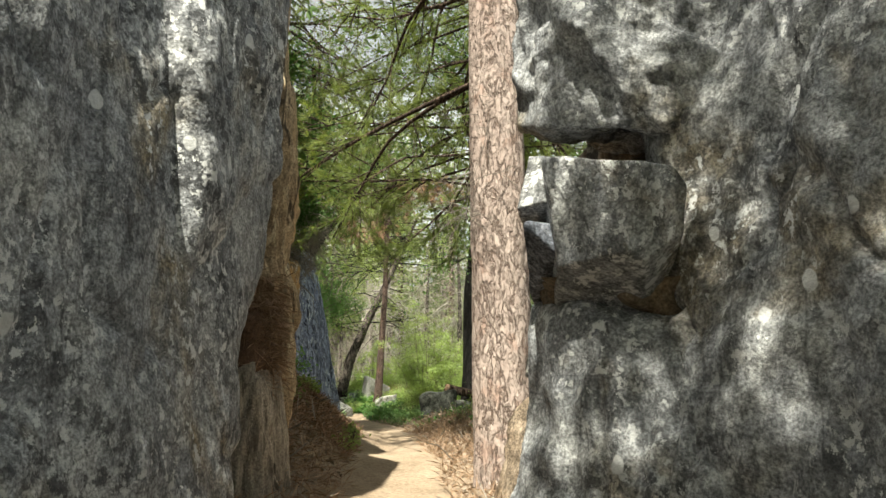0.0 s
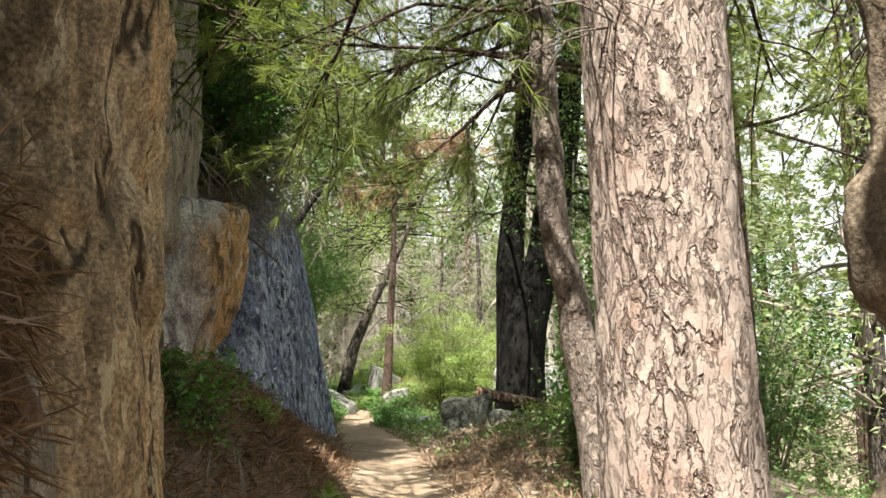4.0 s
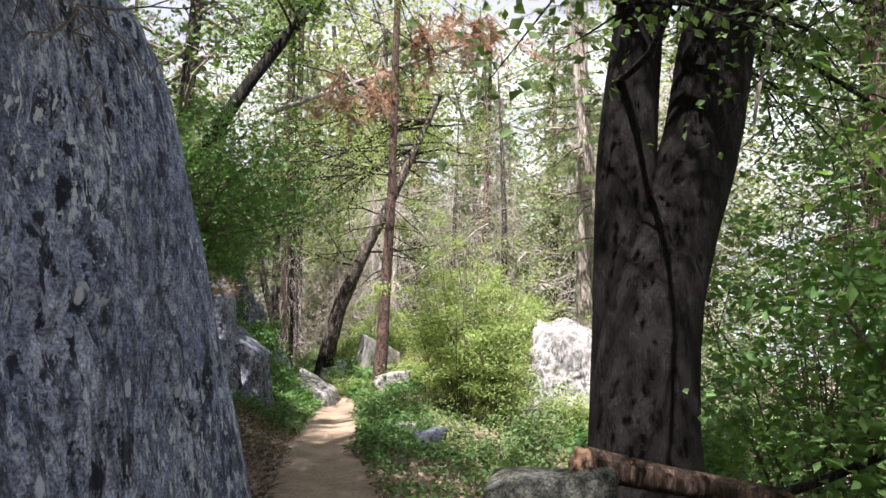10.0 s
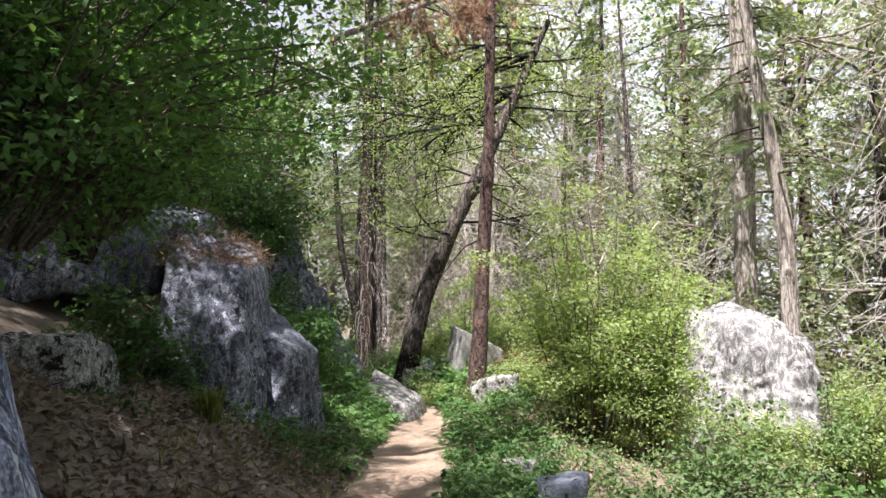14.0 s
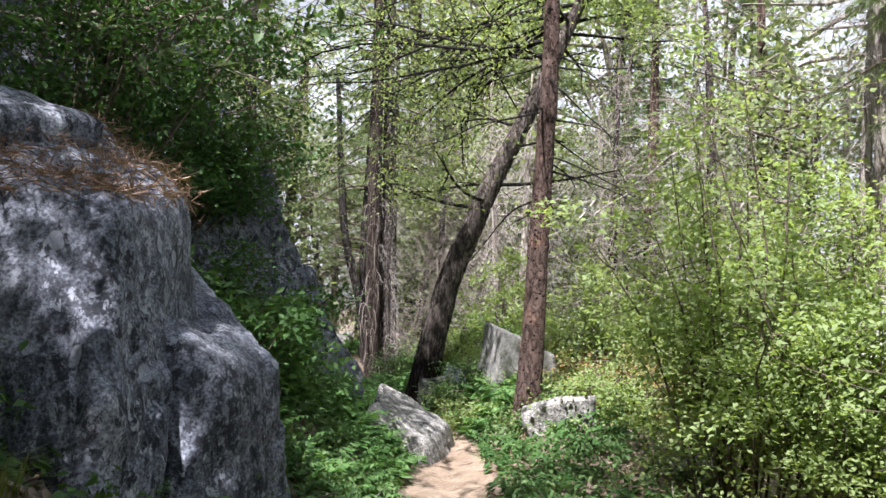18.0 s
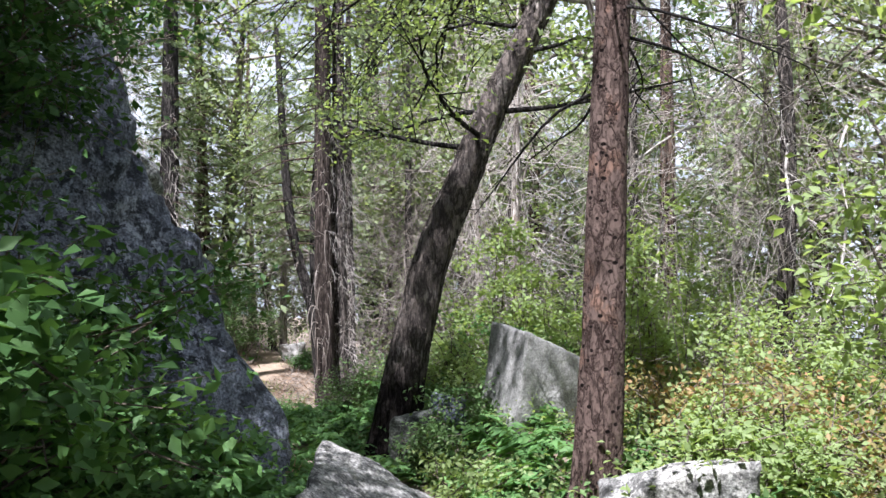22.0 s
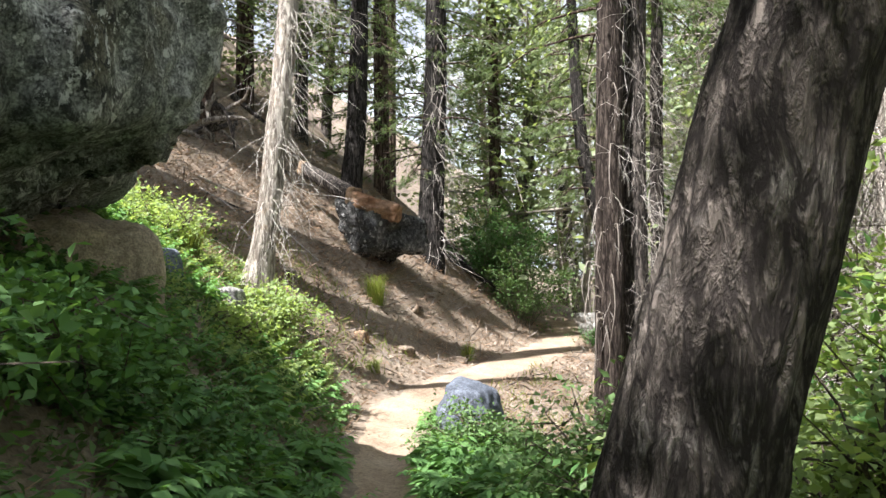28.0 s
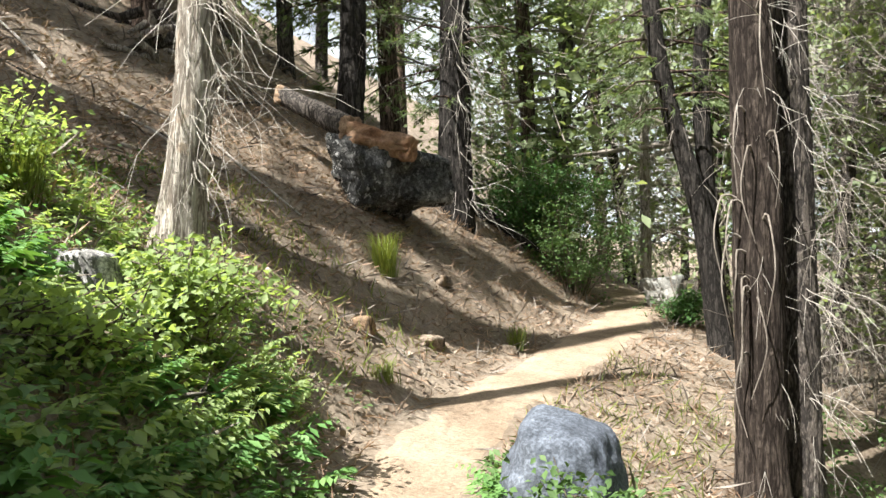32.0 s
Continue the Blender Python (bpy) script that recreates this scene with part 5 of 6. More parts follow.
twig_tangle("grey dead twigs hanging over the brown hollow rock", [(-1.9, 13.0, 3.3), (-1.75, 13.4, 3.5), (-2.1, 12.7, 3.2), (-1.6, 13.7, 3.55), (-1.9, 12.6, 2.9)], 131, (0.5, -0.35, -0.45), 1.0, 260, TWIG)
twig_tangle("grey dead twigs hanging over the top of the cliff", [(-1.3, 12.9, 4.1), (-1.2, 13.4, 4.2), (-1.4, 12.6, 3.7), (-1.6, 12.3, 3.9), (-1.15, 13.9, 4.3), (-1.8, 12.6, 4.4)], 135, (0.5, -0.3, -0.4), 1.1, 300, TWIG, 0.008)
twig_tangle("grey dead twigs hanging between the orange rock and the cliff", [(-1.25, 11.6, 3.5), (-1.1, 12.0, 3.7), (-1.3, 11.4, 3.8), (-1.05, 12.4, 3.6), (-1.2, 12.2, 3.2)], 137, (0.55, -0.3, -0.35), 0.9, 300, TWIG, 0.008)
twig_tangle("brown dead twigs above the orange rock", [(-1.6, 11.0, 3.2), (-1.5, 11.5, 3.3)], 132, (0.5, -0.2, -0.3), 0.7, 60, TWIGBROWN)
twig_tangle("bleached fallen crown of bare branches among the trees", [(3.2, 31.0, 3.6), (4.0, 31.5, 4.4), (3.0, 32.0, 2.6), (4.6, 30.6, 2.4), (3.8, 30.2, 3.2), (5.0, 31.2, 3.6), (2.6, 32.4, 3.6)], 133, (-0.4, -0.5, -0.35), 2.2, 150, PALETWIG)
twig_tangle("grey dead twigs hanging beyond the double cedar", [(-0.6, 39.4, 2.8), (0.4, 38.8, 3.2), (-0.2, 38.0, 2.2), (0.9, 38.4, 1.8), (0.6, 40.5, 4.2), (-0.9, 41.0, 3.8)], 136, (0.1, -0.2, -0.9), 1.8, 300, TWIG)
twig_tangle("pinkish grey dead brush behind the leaning oak", [(0.2, 35.2, 2.3), (0.9, 34.4, 2.4), (1.5, 35.2, 2.2), (0.4, 36.4, 3.0), (1.6, 33.6, 2.2)], 134, (0.1, -0.2, -1.0), 1.6, 260, TWIG)
tube("peeled_strip", [(3.55, 15.62, 4.75), (3.52, 15.60, 4.3), (3.50, 15.60, 3.95), (3.42, 15.62, 3.6), (3.40, 15.66, 3.3)], [0.012, 0.022, 0.016, 0.018, 0.008], PALETWIG, fork_oak, "bleached strip of peeled wood", sides=8, step=0.05)

# an oak leaning out over the trail from the rocks
oak = thing("oak_tree", "slender dark oak leaning out from the shrubs over the trail", "tree")
tube("trunk", [(-2.3, 20.4, 2.2), (-1.75, 20.4, 3.4), (-1.1, 20.4, 4.6), (-0.4, 20.4, 5.6), (0.3, 20.4, 6.5), (1.1, 20.4, 8.2)], [0.13, 0.11, 0.085, 0.07, 0.055, 0.02], DARKBARK, oak, sides=20, step=0.1, rough=0.08, seed=8, furrows=6)
E2 = []
for k in range(16):
    a, w = hr.uniform(0, 6.28), hr.uniform(0.0, 1.0)
    e, d = limb_with(oak, hr, (-0.8 + 1.7 * w, 20.4, 5.0 + 2.7 * w), (math.cos(a), math.sin(a), 0.35), hr.uniform(0.7, 1.7), 0.02, DARKBARK, 8)
    E2.append(e)
E2 = np.vstack(E2)
at = np.repeat(E2, 6, 0) + hr.normal(size=(len(E2) * 6, 3)) * 0.13
v, f = leaves_data(at, 0.075, hr, 0.6, 0.6, 0.2)
tagged(part("crown", mesh("crown", v, f, LEAF, False), oak), kind="stuff")

for t in list(SPRAY):
    finish(t)


# ---- bushes, undergrowth, litter ----
def bush(label, at, radius, height, mat, seed, count=2600, size=0.05, stems=12, lean=(0, 0), name="bush", group="", flat=1.0, droop=0.1):
    """Stems that fan out and forked twigs, with leaves in clumps about them and gaps between."""
    q = np.random.RandomState(seed)
    b = thing(name, label, "bush", group)
    at = np.array((at[0], at[1], gz(at[0], at[1]) - 0.05 if len(at) < 3 else at[2]), float)
    data, tips = [], []
    for k in range(stems):
        a, o = q.uniform(0, 6.28), q.uniform(0.2, 1.0)
        end = at + (math.cos(a) * o * radius + lean[0], math.sin(a) * o * radius * flat + lean[1], height * q.uniform(0.45, 1.12) * (1.05 - 0.45 * o))
        base = at + (math.cos(a) * o * 0.25 * radius, math.sin(a) * o * 0.25 * radius * flat, 0)
        mid = base * 0.5 + end * 0.5 + (q.normal() * 0.08 * radius, q.normal() * 0.08 * radius, 0.12 * height)
        data.append(tube_data([base, mid, end], [0.012, 0.008, 0.003], sides=4, step=height / 3))
        for t in np.linspace(0.25, 1, 7):
            p = base * (1 - t) ** 2 + 2 * mid * t * (1 - t) + end * t * t
            e = p + q.normal(size=3) * (0.26, 0.26 * flat, 0.16) * radius
            data.append(tube_data([p, e], [0.006, 0.002], sides=3, step=9))
            tips += [e, (p + e) / 2]
    v, f = join(data)
    tagged(part("branchwork", mesh("branchwork", v, f, STEM), b), kind="stuff")
    tips = np.array(tips)
    pick = q.uniform(size=len(tips)) ** 2 + 0.06
    w = tips[q.choice(len(tips), count, p=pick / pick.sum())]
    v, f = leaves_data(w + q.normal(size=(count, 3)) * (0.095, 0.095, 0.06) * (radius ** 0.5), size * 1.12, q, 0.6, 1.0, droop)
    tagged(part("foliage", mesh("foliage", v, f, mat, False), b), kind="stuff")
    return b


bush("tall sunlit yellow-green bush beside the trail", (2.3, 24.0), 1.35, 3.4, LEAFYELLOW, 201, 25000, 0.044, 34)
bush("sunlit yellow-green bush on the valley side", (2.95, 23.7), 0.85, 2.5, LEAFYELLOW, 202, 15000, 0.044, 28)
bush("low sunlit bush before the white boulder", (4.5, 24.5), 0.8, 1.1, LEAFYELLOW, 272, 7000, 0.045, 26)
bush("low green bush beside the white boulder", (5.5, 24.9), 0.6, 1.3, LEAF, 273, 4000, 0.05, 22)
bush("sunlit green bush on the valley side", (2.9, 21.6), 1.0, 1.0, LEAF, 203, 8000, 0.05, 24)
bush("leafy green oak bush below the trail", (3.9, 19.0), 1.2, 1.6, LEAFFERN, 204, 8000, 0.085, 34)
bush("leafy green oak bush below the trail", (4.6, 16.6), 1.6, 3.6, LEAFFERN, 205, 6000, 0.085, 44)
bush("leafy green oak bush behind the curved pine", (3.7, 13.6), 1.2, 2.5, LEAFFERN, 206, 5000, 0.08, 34)
bush("leafy dark bush behind the pines", (4.6, 12.4), 1.3, 2.3, LEAFDARK, 207, 8000, 0.052, 30)
bush("low green bush at the curved pine", (2.5, 11.2), 0.6, 0.7, LEAF, 208, 3000, 0.045, 16)
bush("low sunlit green bush beside the dark rocks", (2.6, 13.2), 0.5, 0.35, LEAFYELLOW, 209, 3000, 0.04, 16)
bush("dark dense shrub hanging over the grey cliff", (-1.5, 17.9, 2.1), 1.15, 2.1, LEAFFERN, 210, 17000, 0.042, 46, (0.55, 0.1))
bush("dark dense shrub hanging over the rocks", (-1.85, 19.6, 2.3), 1.1, 1.7, LEAFFERN, 211, 17000, 0.042, 46, (0.6, 0))
bush("dark dense shrub above the boulder", (-3.5, 20.9, 3.5), 1.4, 2.2, LEAFFERN, 212, 15000, 0.048, 40, (0.35, 0.2))
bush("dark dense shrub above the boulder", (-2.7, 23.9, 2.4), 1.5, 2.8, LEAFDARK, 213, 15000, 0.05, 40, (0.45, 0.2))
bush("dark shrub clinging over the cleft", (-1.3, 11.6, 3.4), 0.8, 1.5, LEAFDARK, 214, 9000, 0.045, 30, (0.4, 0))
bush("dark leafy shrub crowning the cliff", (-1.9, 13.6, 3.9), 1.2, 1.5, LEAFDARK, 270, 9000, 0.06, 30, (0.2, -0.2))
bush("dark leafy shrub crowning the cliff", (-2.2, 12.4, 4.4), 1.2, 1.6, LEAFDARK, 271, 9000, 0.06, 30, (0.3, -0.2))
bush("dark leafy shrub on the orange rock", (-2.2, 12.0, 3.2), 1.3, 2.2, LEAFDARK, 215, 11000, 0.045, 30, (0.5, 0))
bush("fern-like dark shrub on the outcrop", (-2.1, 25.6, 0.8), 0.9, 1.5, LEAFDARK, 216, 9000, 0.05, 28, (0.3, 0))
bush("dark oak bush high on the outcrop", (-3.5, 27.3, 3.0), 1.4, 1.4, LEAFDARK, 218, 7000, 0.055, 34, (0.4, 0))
bush("green leafy bush behind the standing stone", (1.0, 30.8), 0.9, 1.3, LEAFFERN, 219, 6000, 0.055, 22)
bush("sunlit turning bush beside the slim pine", (2.1, 28.0), 1.0, 0.7, LEAFRED, 220, 6000, 0.042, 26)
bush("sunlit green bush beside the slim pine", (1.75, 26.6), 0.7, 0.7, LEAFYELLOW, 221, 5000, 0.042, 24)
bush("low turning shrub beside the trail", (2.9, 26.6), 1.0, 0.8, LEAFRED, 222, 5000, 0.042, 22)
bush("low bright shrub at the standing stone", (0.35, 27.8), 0.45, 0.45, LEAFYELLOW, 223, 3000, 0.038, 18)
bush("round green shrub at the foot of the leaning oak", (-0.75, 31.6), 0.6, 0.75, LEAF, 224, 5000, 0.038, 24)
bush("low green shrub before the leaning oak", (0.3, 29.0), 0.5, 0.5, LEAF, 225, 5000, 0.036, 20)
bush("bright green shrub lit on the slope", (-4.95, 34.2), 0.5, 0.6, LEAFYELLOW, 226, 3600, 0.045, 18)
bush("sunlit shrub on the slope", (-5.9, 33.6), 0.7, 0.4, LEAFYELLOW, 227, 3200, 0.042, 18)
bush("green shrub low beside the trail", (-4.6, 33.2), 0.5, 0.3, LEAFYELLOW, 228, 2500, 0.045, 18)
bush("round green bush below the cedar", (-0.6, 38.2), 0.7, 1.0, LEAF, 229, 5000, 0.045, 20)
bush("green bushes beyond the slope", (-5.6, 44.5), 1.2, 1.9, LEAF, 230, 7000, 0.055, 24)
bush("green bushes beside the far trail", (-6.6, 46.5), 1.4, 2.6, LEAF, 231, 7000, 0.06, 24)
bush("low green bush before the blue rock", (-2.5, 34.1), 0.6, 0.5, LEAF, 232, 5000, 0.04, 22)
bush("small green bush on the trail's far edge", (-3.6, 44.0), 0.5, 0.6, LEAFDARK, 233, 3000, 0.05, 16)


bush("green ferny plant on the needle bank", (-0.85, 9.1, 1.0), 0.42, 0.75, LEAFFERN, 234, 3000, 0.045, 22)
bush("dark green ferny plant under the orange rock", (-1.2, 9.6, 1.25), 0.45, 0.5, LEAF, 235, 2600, 0.055, 16)
bush("small bright green plant on the needle bank", (-0.52, 10.05, 1.28), 0.12, 0.22, LEAFYELLOW, 236, 160, 0.05, 6)
bush("small bright green plant beside the sunlit trail", (-0.05, 8.4), 0.18, 0.25, LEAFYELLOW, 237, 260, 0.05, 7)
bush("small bright green plant at the trail's edge", (0.0, 9.4), 0.2, 0.25, LEAFYELLOW, 238, 260, 0.05, 7)

bush("bright leafy plant below the tan boulder", (-3.4, 30.3, 0.55), 0.6, 0.6, LEAFFERN, 240, 3500, 0.06, 22)
bush("leafy fern-like bush on the outcrop's face", (-1.7, 24.9, 0.5), 0.7, 1.2, LEAFFERN, 241, 5000, 0.06, 28)
bush("low ferny plants before the outcrop", (-1.25, 25.2, 0.2), 0.5, 0.6, LEAFFERN, 274, 4000, 0.05, 22)
bush("leafy green plants at the outcrop's foot", (-1.35, 26.2, 0.25), 0.6, 0.8, LEAFFERN, 242, 4500, 0.055, 24)
bush("dense yellow-green bush on the valley side", (6.4, 25.4), 1.3, 2.2, LEAFYELLOW, 243, 13000, 0.05, 24)
bush("dense green bush on the valley side", (6.2, 21.5), 1.8, 3.4, LEAF, 244, 14000, 0.055, 40)
bush("young leafy oak behind the standing stone", (1.9, 31.2), 1.1, 2.6, LEAFYELLOW, 245, 11000, 0.055, 30)
bush("young leafy oak beyond the slim pine", (3.6, 29.0), 1.1, 2.2, LEAFYELLOW, 246, 9000, 0.05, 28)
bush("dark green bush beyond the cedar on the slope", (-6.6, 45.2), 1.3, 2.2, LEAFDARK, 248, 10000, 0.055, 34)

bush("dark leafy plants below the overhanging block", (-2.15, 20.9, 0.9), 0.6, 1.0, LEAFDARK, 249, 6000, 0.05, 26)
bush("dark leafy plants on the litter bank", (-1.9, 20.0, 0.75), 0.4, 0.6, LEAFDARK, 250, 3000, 0.05, 18)

bush("dark leafy ferns hanging on the outcrop's face", (-2.0, 24.3, 0.9), 0.8, 1.1, LEAFDARK, 252, 7000, 0.065, 30, (0.3, -0.1))
bush("dark shrub draped over the outcrop's top", (-2.7, 26.0, 2.4), 1.2, 1.4, LEAFDARK, 253, 9000, 0.055, 34, (0.5, -0.2))
bush("bright green bush below the trail's edge", (-0.2, 39.6, -0.9), 0.7, 1.2, LEAFFERN, 254, 6000, 0.055, 24)

bush("leafy green shrub on the bank under the overhang", (-2.75, 28.9, 0.9), 0.8, 0.65, LEAFFERN, 258, 5000, 0.055, 30, (0.1, 0))
bush("leafy green shrub on the bank under the overhang", (-3.1, 29.7, 1.05), 0.7, 0.5, LEAFFERN, 259, 4500, 0.055, 28)
bush("leafy green shrub on the fern bank", (-2.0, 28.0, 0.6), 0.6, 0.6, LEAFFERN, 260, 5000, 0.05, 26)

bush("low leafy plants at the leaning oak's foot", (0.0, 28.75, 0.2), 0.4, 0.4, LEAF, 261, 3500, 0.034, 20)
bush("sunlit low leafy plants behind the leaning oak", (0.3, 30.1, 0.5), 0.6, 0.7, LEAFYELLOW, 262, 5000, 0.04, 24)

bush("tall young leafy oak behind the leaning oak", (1.0, 32.6), 1.2, 4.2, LEAFYELLOW, 264, 12000, 0.065, 30)
bush("tall young leafy oak beyond the standing stone", (2.9, 31.4), 1.3, 3.8, LEAFYELLOW, 265, 12000, 0.065, 30)
bush("young leafy oak below the slim pine", (4.4, 27.9), 1.2, 3.0, LEAFYELLOW, 266, 10000, 0.055, 26)

bush("dark leafy shrub hanging over the orange boulder", (-1.5, 12.0, 4.6), 1.0, 2.0, LEAFDARK, 267, 9000, 0.055, 30, (0.2, 0))


def grass_clump(label, x, y, h, n, seed, mat=None):
    q = np.random.RandomState(seed)
    z = gz(x, y)
    a = q.uniform(0, 6.28, n)
    base = np.stack([x + q.normal(size=n) * 0.05, y + q.normal(size=n) * 0.05, np.full(n, z - 0.02)], -1)
    out = np.stack([np.cos(a), np.sin(a), 0 * a], -1)
    ln = h * q.uniform(0.6, 1.2, n)[:, None]
    s = np.stack([-np.sin(a), np.cos(a), 0 * a], -1) * 0.004
    p1 = base + out * ln * 0.25 + (0, 0, 1) * ln * 0.7
    p2 = base + out * ln * 0.65 + (0, 0, 1) * ln * 0.75
    v = np.stack([base - s, base + s, p1 + s * 0.8, p1 - s * 0.8, p2], 1).reshape(-1, 3)
    k = np.arange(n)[:, None] * 5
    f = np.vstack([k + (0, 1, 2), k + (0, 2, 3), k + (3, 2, 4)])
    tagged(new("grass_clump", mesh("grass_clump", v, f, mat or GRASS, False)), label, "grass")


grass_clump("bright yellow-green grass tuft on the bare slope", -6.1, 38.6, 0.6, 260, 301)
grass_clump("pale dry grass tuft beside the trail", -4.9, 39.6, 0.35, 120, 302)
grass_clump("dry grass tuft at the trail's bend", -5.0, 36.6, 0.22, 100, 303)
grass_clump("green grass tuft on the bank", -5.6, 33.8, 0.4, 160, 304)
grass_clump("grass tuft on the rocks by the trail", -1.35, 20.8, 0.35, 140, 305)
grass_clump("grass tuft on the dark outcrop", -2.3, 17.6, 0.4, 120, 306)


def cover(name, label, mat, seed, boxes, density, size, height, width=0.55, droop=0.0, up=0.8, keep=0.42, clump=0.5):
    """Low plants that nobody could count, over stretches (x0, x1, y0, y1, amount) measured from the path."""
    q = np.random.RandomState(seed)
    vs = []
    for d0, d1, y0, y1, amount in boxes:
        n = int((d1 - d0) * (y1 - y0) * density * amount)
        y = q.uniform(y0, y1, n)
        d = q.uniform(d0, d1, n)
        x = line_x(y) + d
        g = fn(np.stack([x * 1.1, y * 1.1, np.full(n, seed * 1.7)], -1), 3)
        ok = (g > -clump * 0.35) & (np.abs(d) > keep + 0.1 * g)
        x, y, g = x[ok], y[ok], g[ok]
        h = height * np.clip(0.35 + g * 1.4, 0.1, 1.3) * q.uniform(0.0, 1.0, len(x)) ** 0.6
        vs.append(np.stack([x, y, ground(x, y) + h], -1))
    at = np.vstack(vs)
    v, f = leaves_data(at, size, q, width, up, droop)
    tagged(new(name, mesh(name, v, f, mat, False)), label, name.replace("_", " "), kind="stuff")


cover("undergrowth", "dense low green leafy plants along the trail", LEAF, 401,
      [(-3.2, -0.3, 23.5, 34, 1.0), (0.3, 2.2, 19, 27, 0.8), (-1.5, -0.3, 21.5, 24, 0.6), (0.3, 3.0, 27, 36, 0.9), (-3, -0.6, 33, 36, 0.5), (0.5, 5, 12, 19, 0.4), (2.4, 4.4, 37.5, 42, 0.4), (1.2, 6, 9, 13, 0.3), (0.4, 1.6, 14, 19, 0.35)], 620, 0.055, 0.32)
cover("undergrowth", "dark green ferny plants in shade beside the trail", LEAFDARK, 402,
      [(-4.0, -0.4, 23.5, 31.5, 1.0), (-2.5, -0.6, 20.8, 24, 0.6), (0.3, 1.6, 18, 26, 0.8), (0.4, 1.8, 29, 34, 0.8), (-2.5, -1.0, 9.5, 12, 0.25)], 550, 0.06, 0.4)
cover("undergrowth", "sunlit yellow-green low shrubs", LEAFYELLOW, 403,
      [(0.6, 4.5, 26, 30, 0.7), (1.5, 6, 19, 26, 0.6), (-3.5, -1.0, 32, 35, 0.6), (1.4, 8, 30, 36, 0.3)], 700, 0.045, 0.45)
cover("needle_litter", "fallen brown pine needles on the ground", NEEDLEDEAD, 404,
      [(-2.2, 2.2, 3, 13, 1.2), (-5, 2.5, 33, 46, 0.3), (-1.5, 1.5, 13, 33, 0.2), (-8, -2, 33, 44, 0.25)], 900, 0.15, 0.012, 0.03, 0.0, 0.2, 0.42, 9)
cover("needle_litter", "rusty pine needles thick on the bank", RUST, 408,
      [(-2.0, -0.45, 7.8, 12.8, 1.0)], 1100, 0.14, 0.03, 0.03, 0.0, 0.2, 0.28, 9)
cover("leaf_litter", "dry fallen oak leaves on the ground", LITTERLEAF, 405,
      [(-2.6, 2.0, 12, 24, 1.3), (-2.4, -0.35, 15.5, 21.5, 1.2), (-2.5, 2, 6, 12, 0.5), (-1.5, 1.5, 24, 33, 0.35), (-6, 2, 33, 42, 0.35)], 420, 0.065, 0.015, 0.6, 0.0, 1.2, 0.45, 9)
cover("twig_litter", "small dead twigs scattered on the ground", TWIG, 406,
      [(-2.5, 2.5, 5, 24, 1.0), (-7, 2.5, 33, 44, 3.0)], 14, 0.3, 0.02, 0.03, 0.0, 0.3, 0.5, 9)
cover("dry_grass", "thin dry grass and debris on the bank", GRASS, 407,
      [(-3.0, -0.8, 34, 38, 1.0), (0.5, 1.8, 35, 40, 0.6), (-1.4, -0.4, 19, 24, 0.5)], 160, 0.16, 0.05, 0.05, -1.2, 0.0, 0.4, 1)


def ferns(label, mat, seed, boxes, density, length, name="ferns"):
    """Arching stems with pairs of leaflets that shrink to the tip, over stretches measured from the path."""
    q = np.random.RandomState(seed)
    at, aim, up, ln = [], [], [], []
    for d0, d1, y0, y1, amount in boxes:
        n = int((d1 - d0) * (y1 - y0) * density * amount)
        y, d = q.uniform(y0, y1, n), q.uniform(d0, d1, n)
        x = line_x(y) + d
        g = fn(np.stack([x * 0.9, y * 0.9, np.full(n, seed * 1.3)], -1), 3)
        ok = g > -0.22
        x, y, g = x[ok], y[ok], g[ok]
        base = np.stack([x, y, ground(x, y)], -1)
        a = q.uniform(0, 6.28, len(x))
        h = length * q.uniform(0.6, 1.3, len(x)) * (1 + 0.5 * g)
        out = np.stack([np.cos(a), np.sin(a), 0 * a], -1)
        side = np.stack([-np.sin(a), np.cos(a), 0 * a], -1)
        for k in range(9):
            u = 0.25 + 0.75 * k / 8
            p = base + (out * 0.75 * u * u + np.array((0, 0, 0.95 * u - 0.42 * u * u))) * h[:, None]
            for sg in (1, -1):
                at.append(p)
                aim.append(side * sg + out * 0.45 + (0, 0, -0.15))
                ln.append(h * (0.42 * (1.08 - u) + 0.10))
    at, ln = np.vstack(at), np.concatenate(ln)[:, None]
    n = len(at)
    aim = unit(np.vstack(aim) + q.normal(size=(n, 3)) * 0.16)
    nrm = unit(q.normal(size=(n, 3)) * 0.35 + (0, 0, 1))
    s = unit(np.cross(aim, nrm))
    m = at + aim * ln * 0.45
    w = ln * 0.21
    v = np.stack([at, m + s * w, at + aim * ln - (0, 0, 1) * ln * 0.15, m - s * w], 1).reshape(-1, 3)
    k = np.arange(n)[:, None] * 4
    tagged(new(name, mesh(name, v, np.vstack([k + (0, 1, 2), k + (0, 2, 3)]), mat, False)), label, "ferns", kind="stuff")


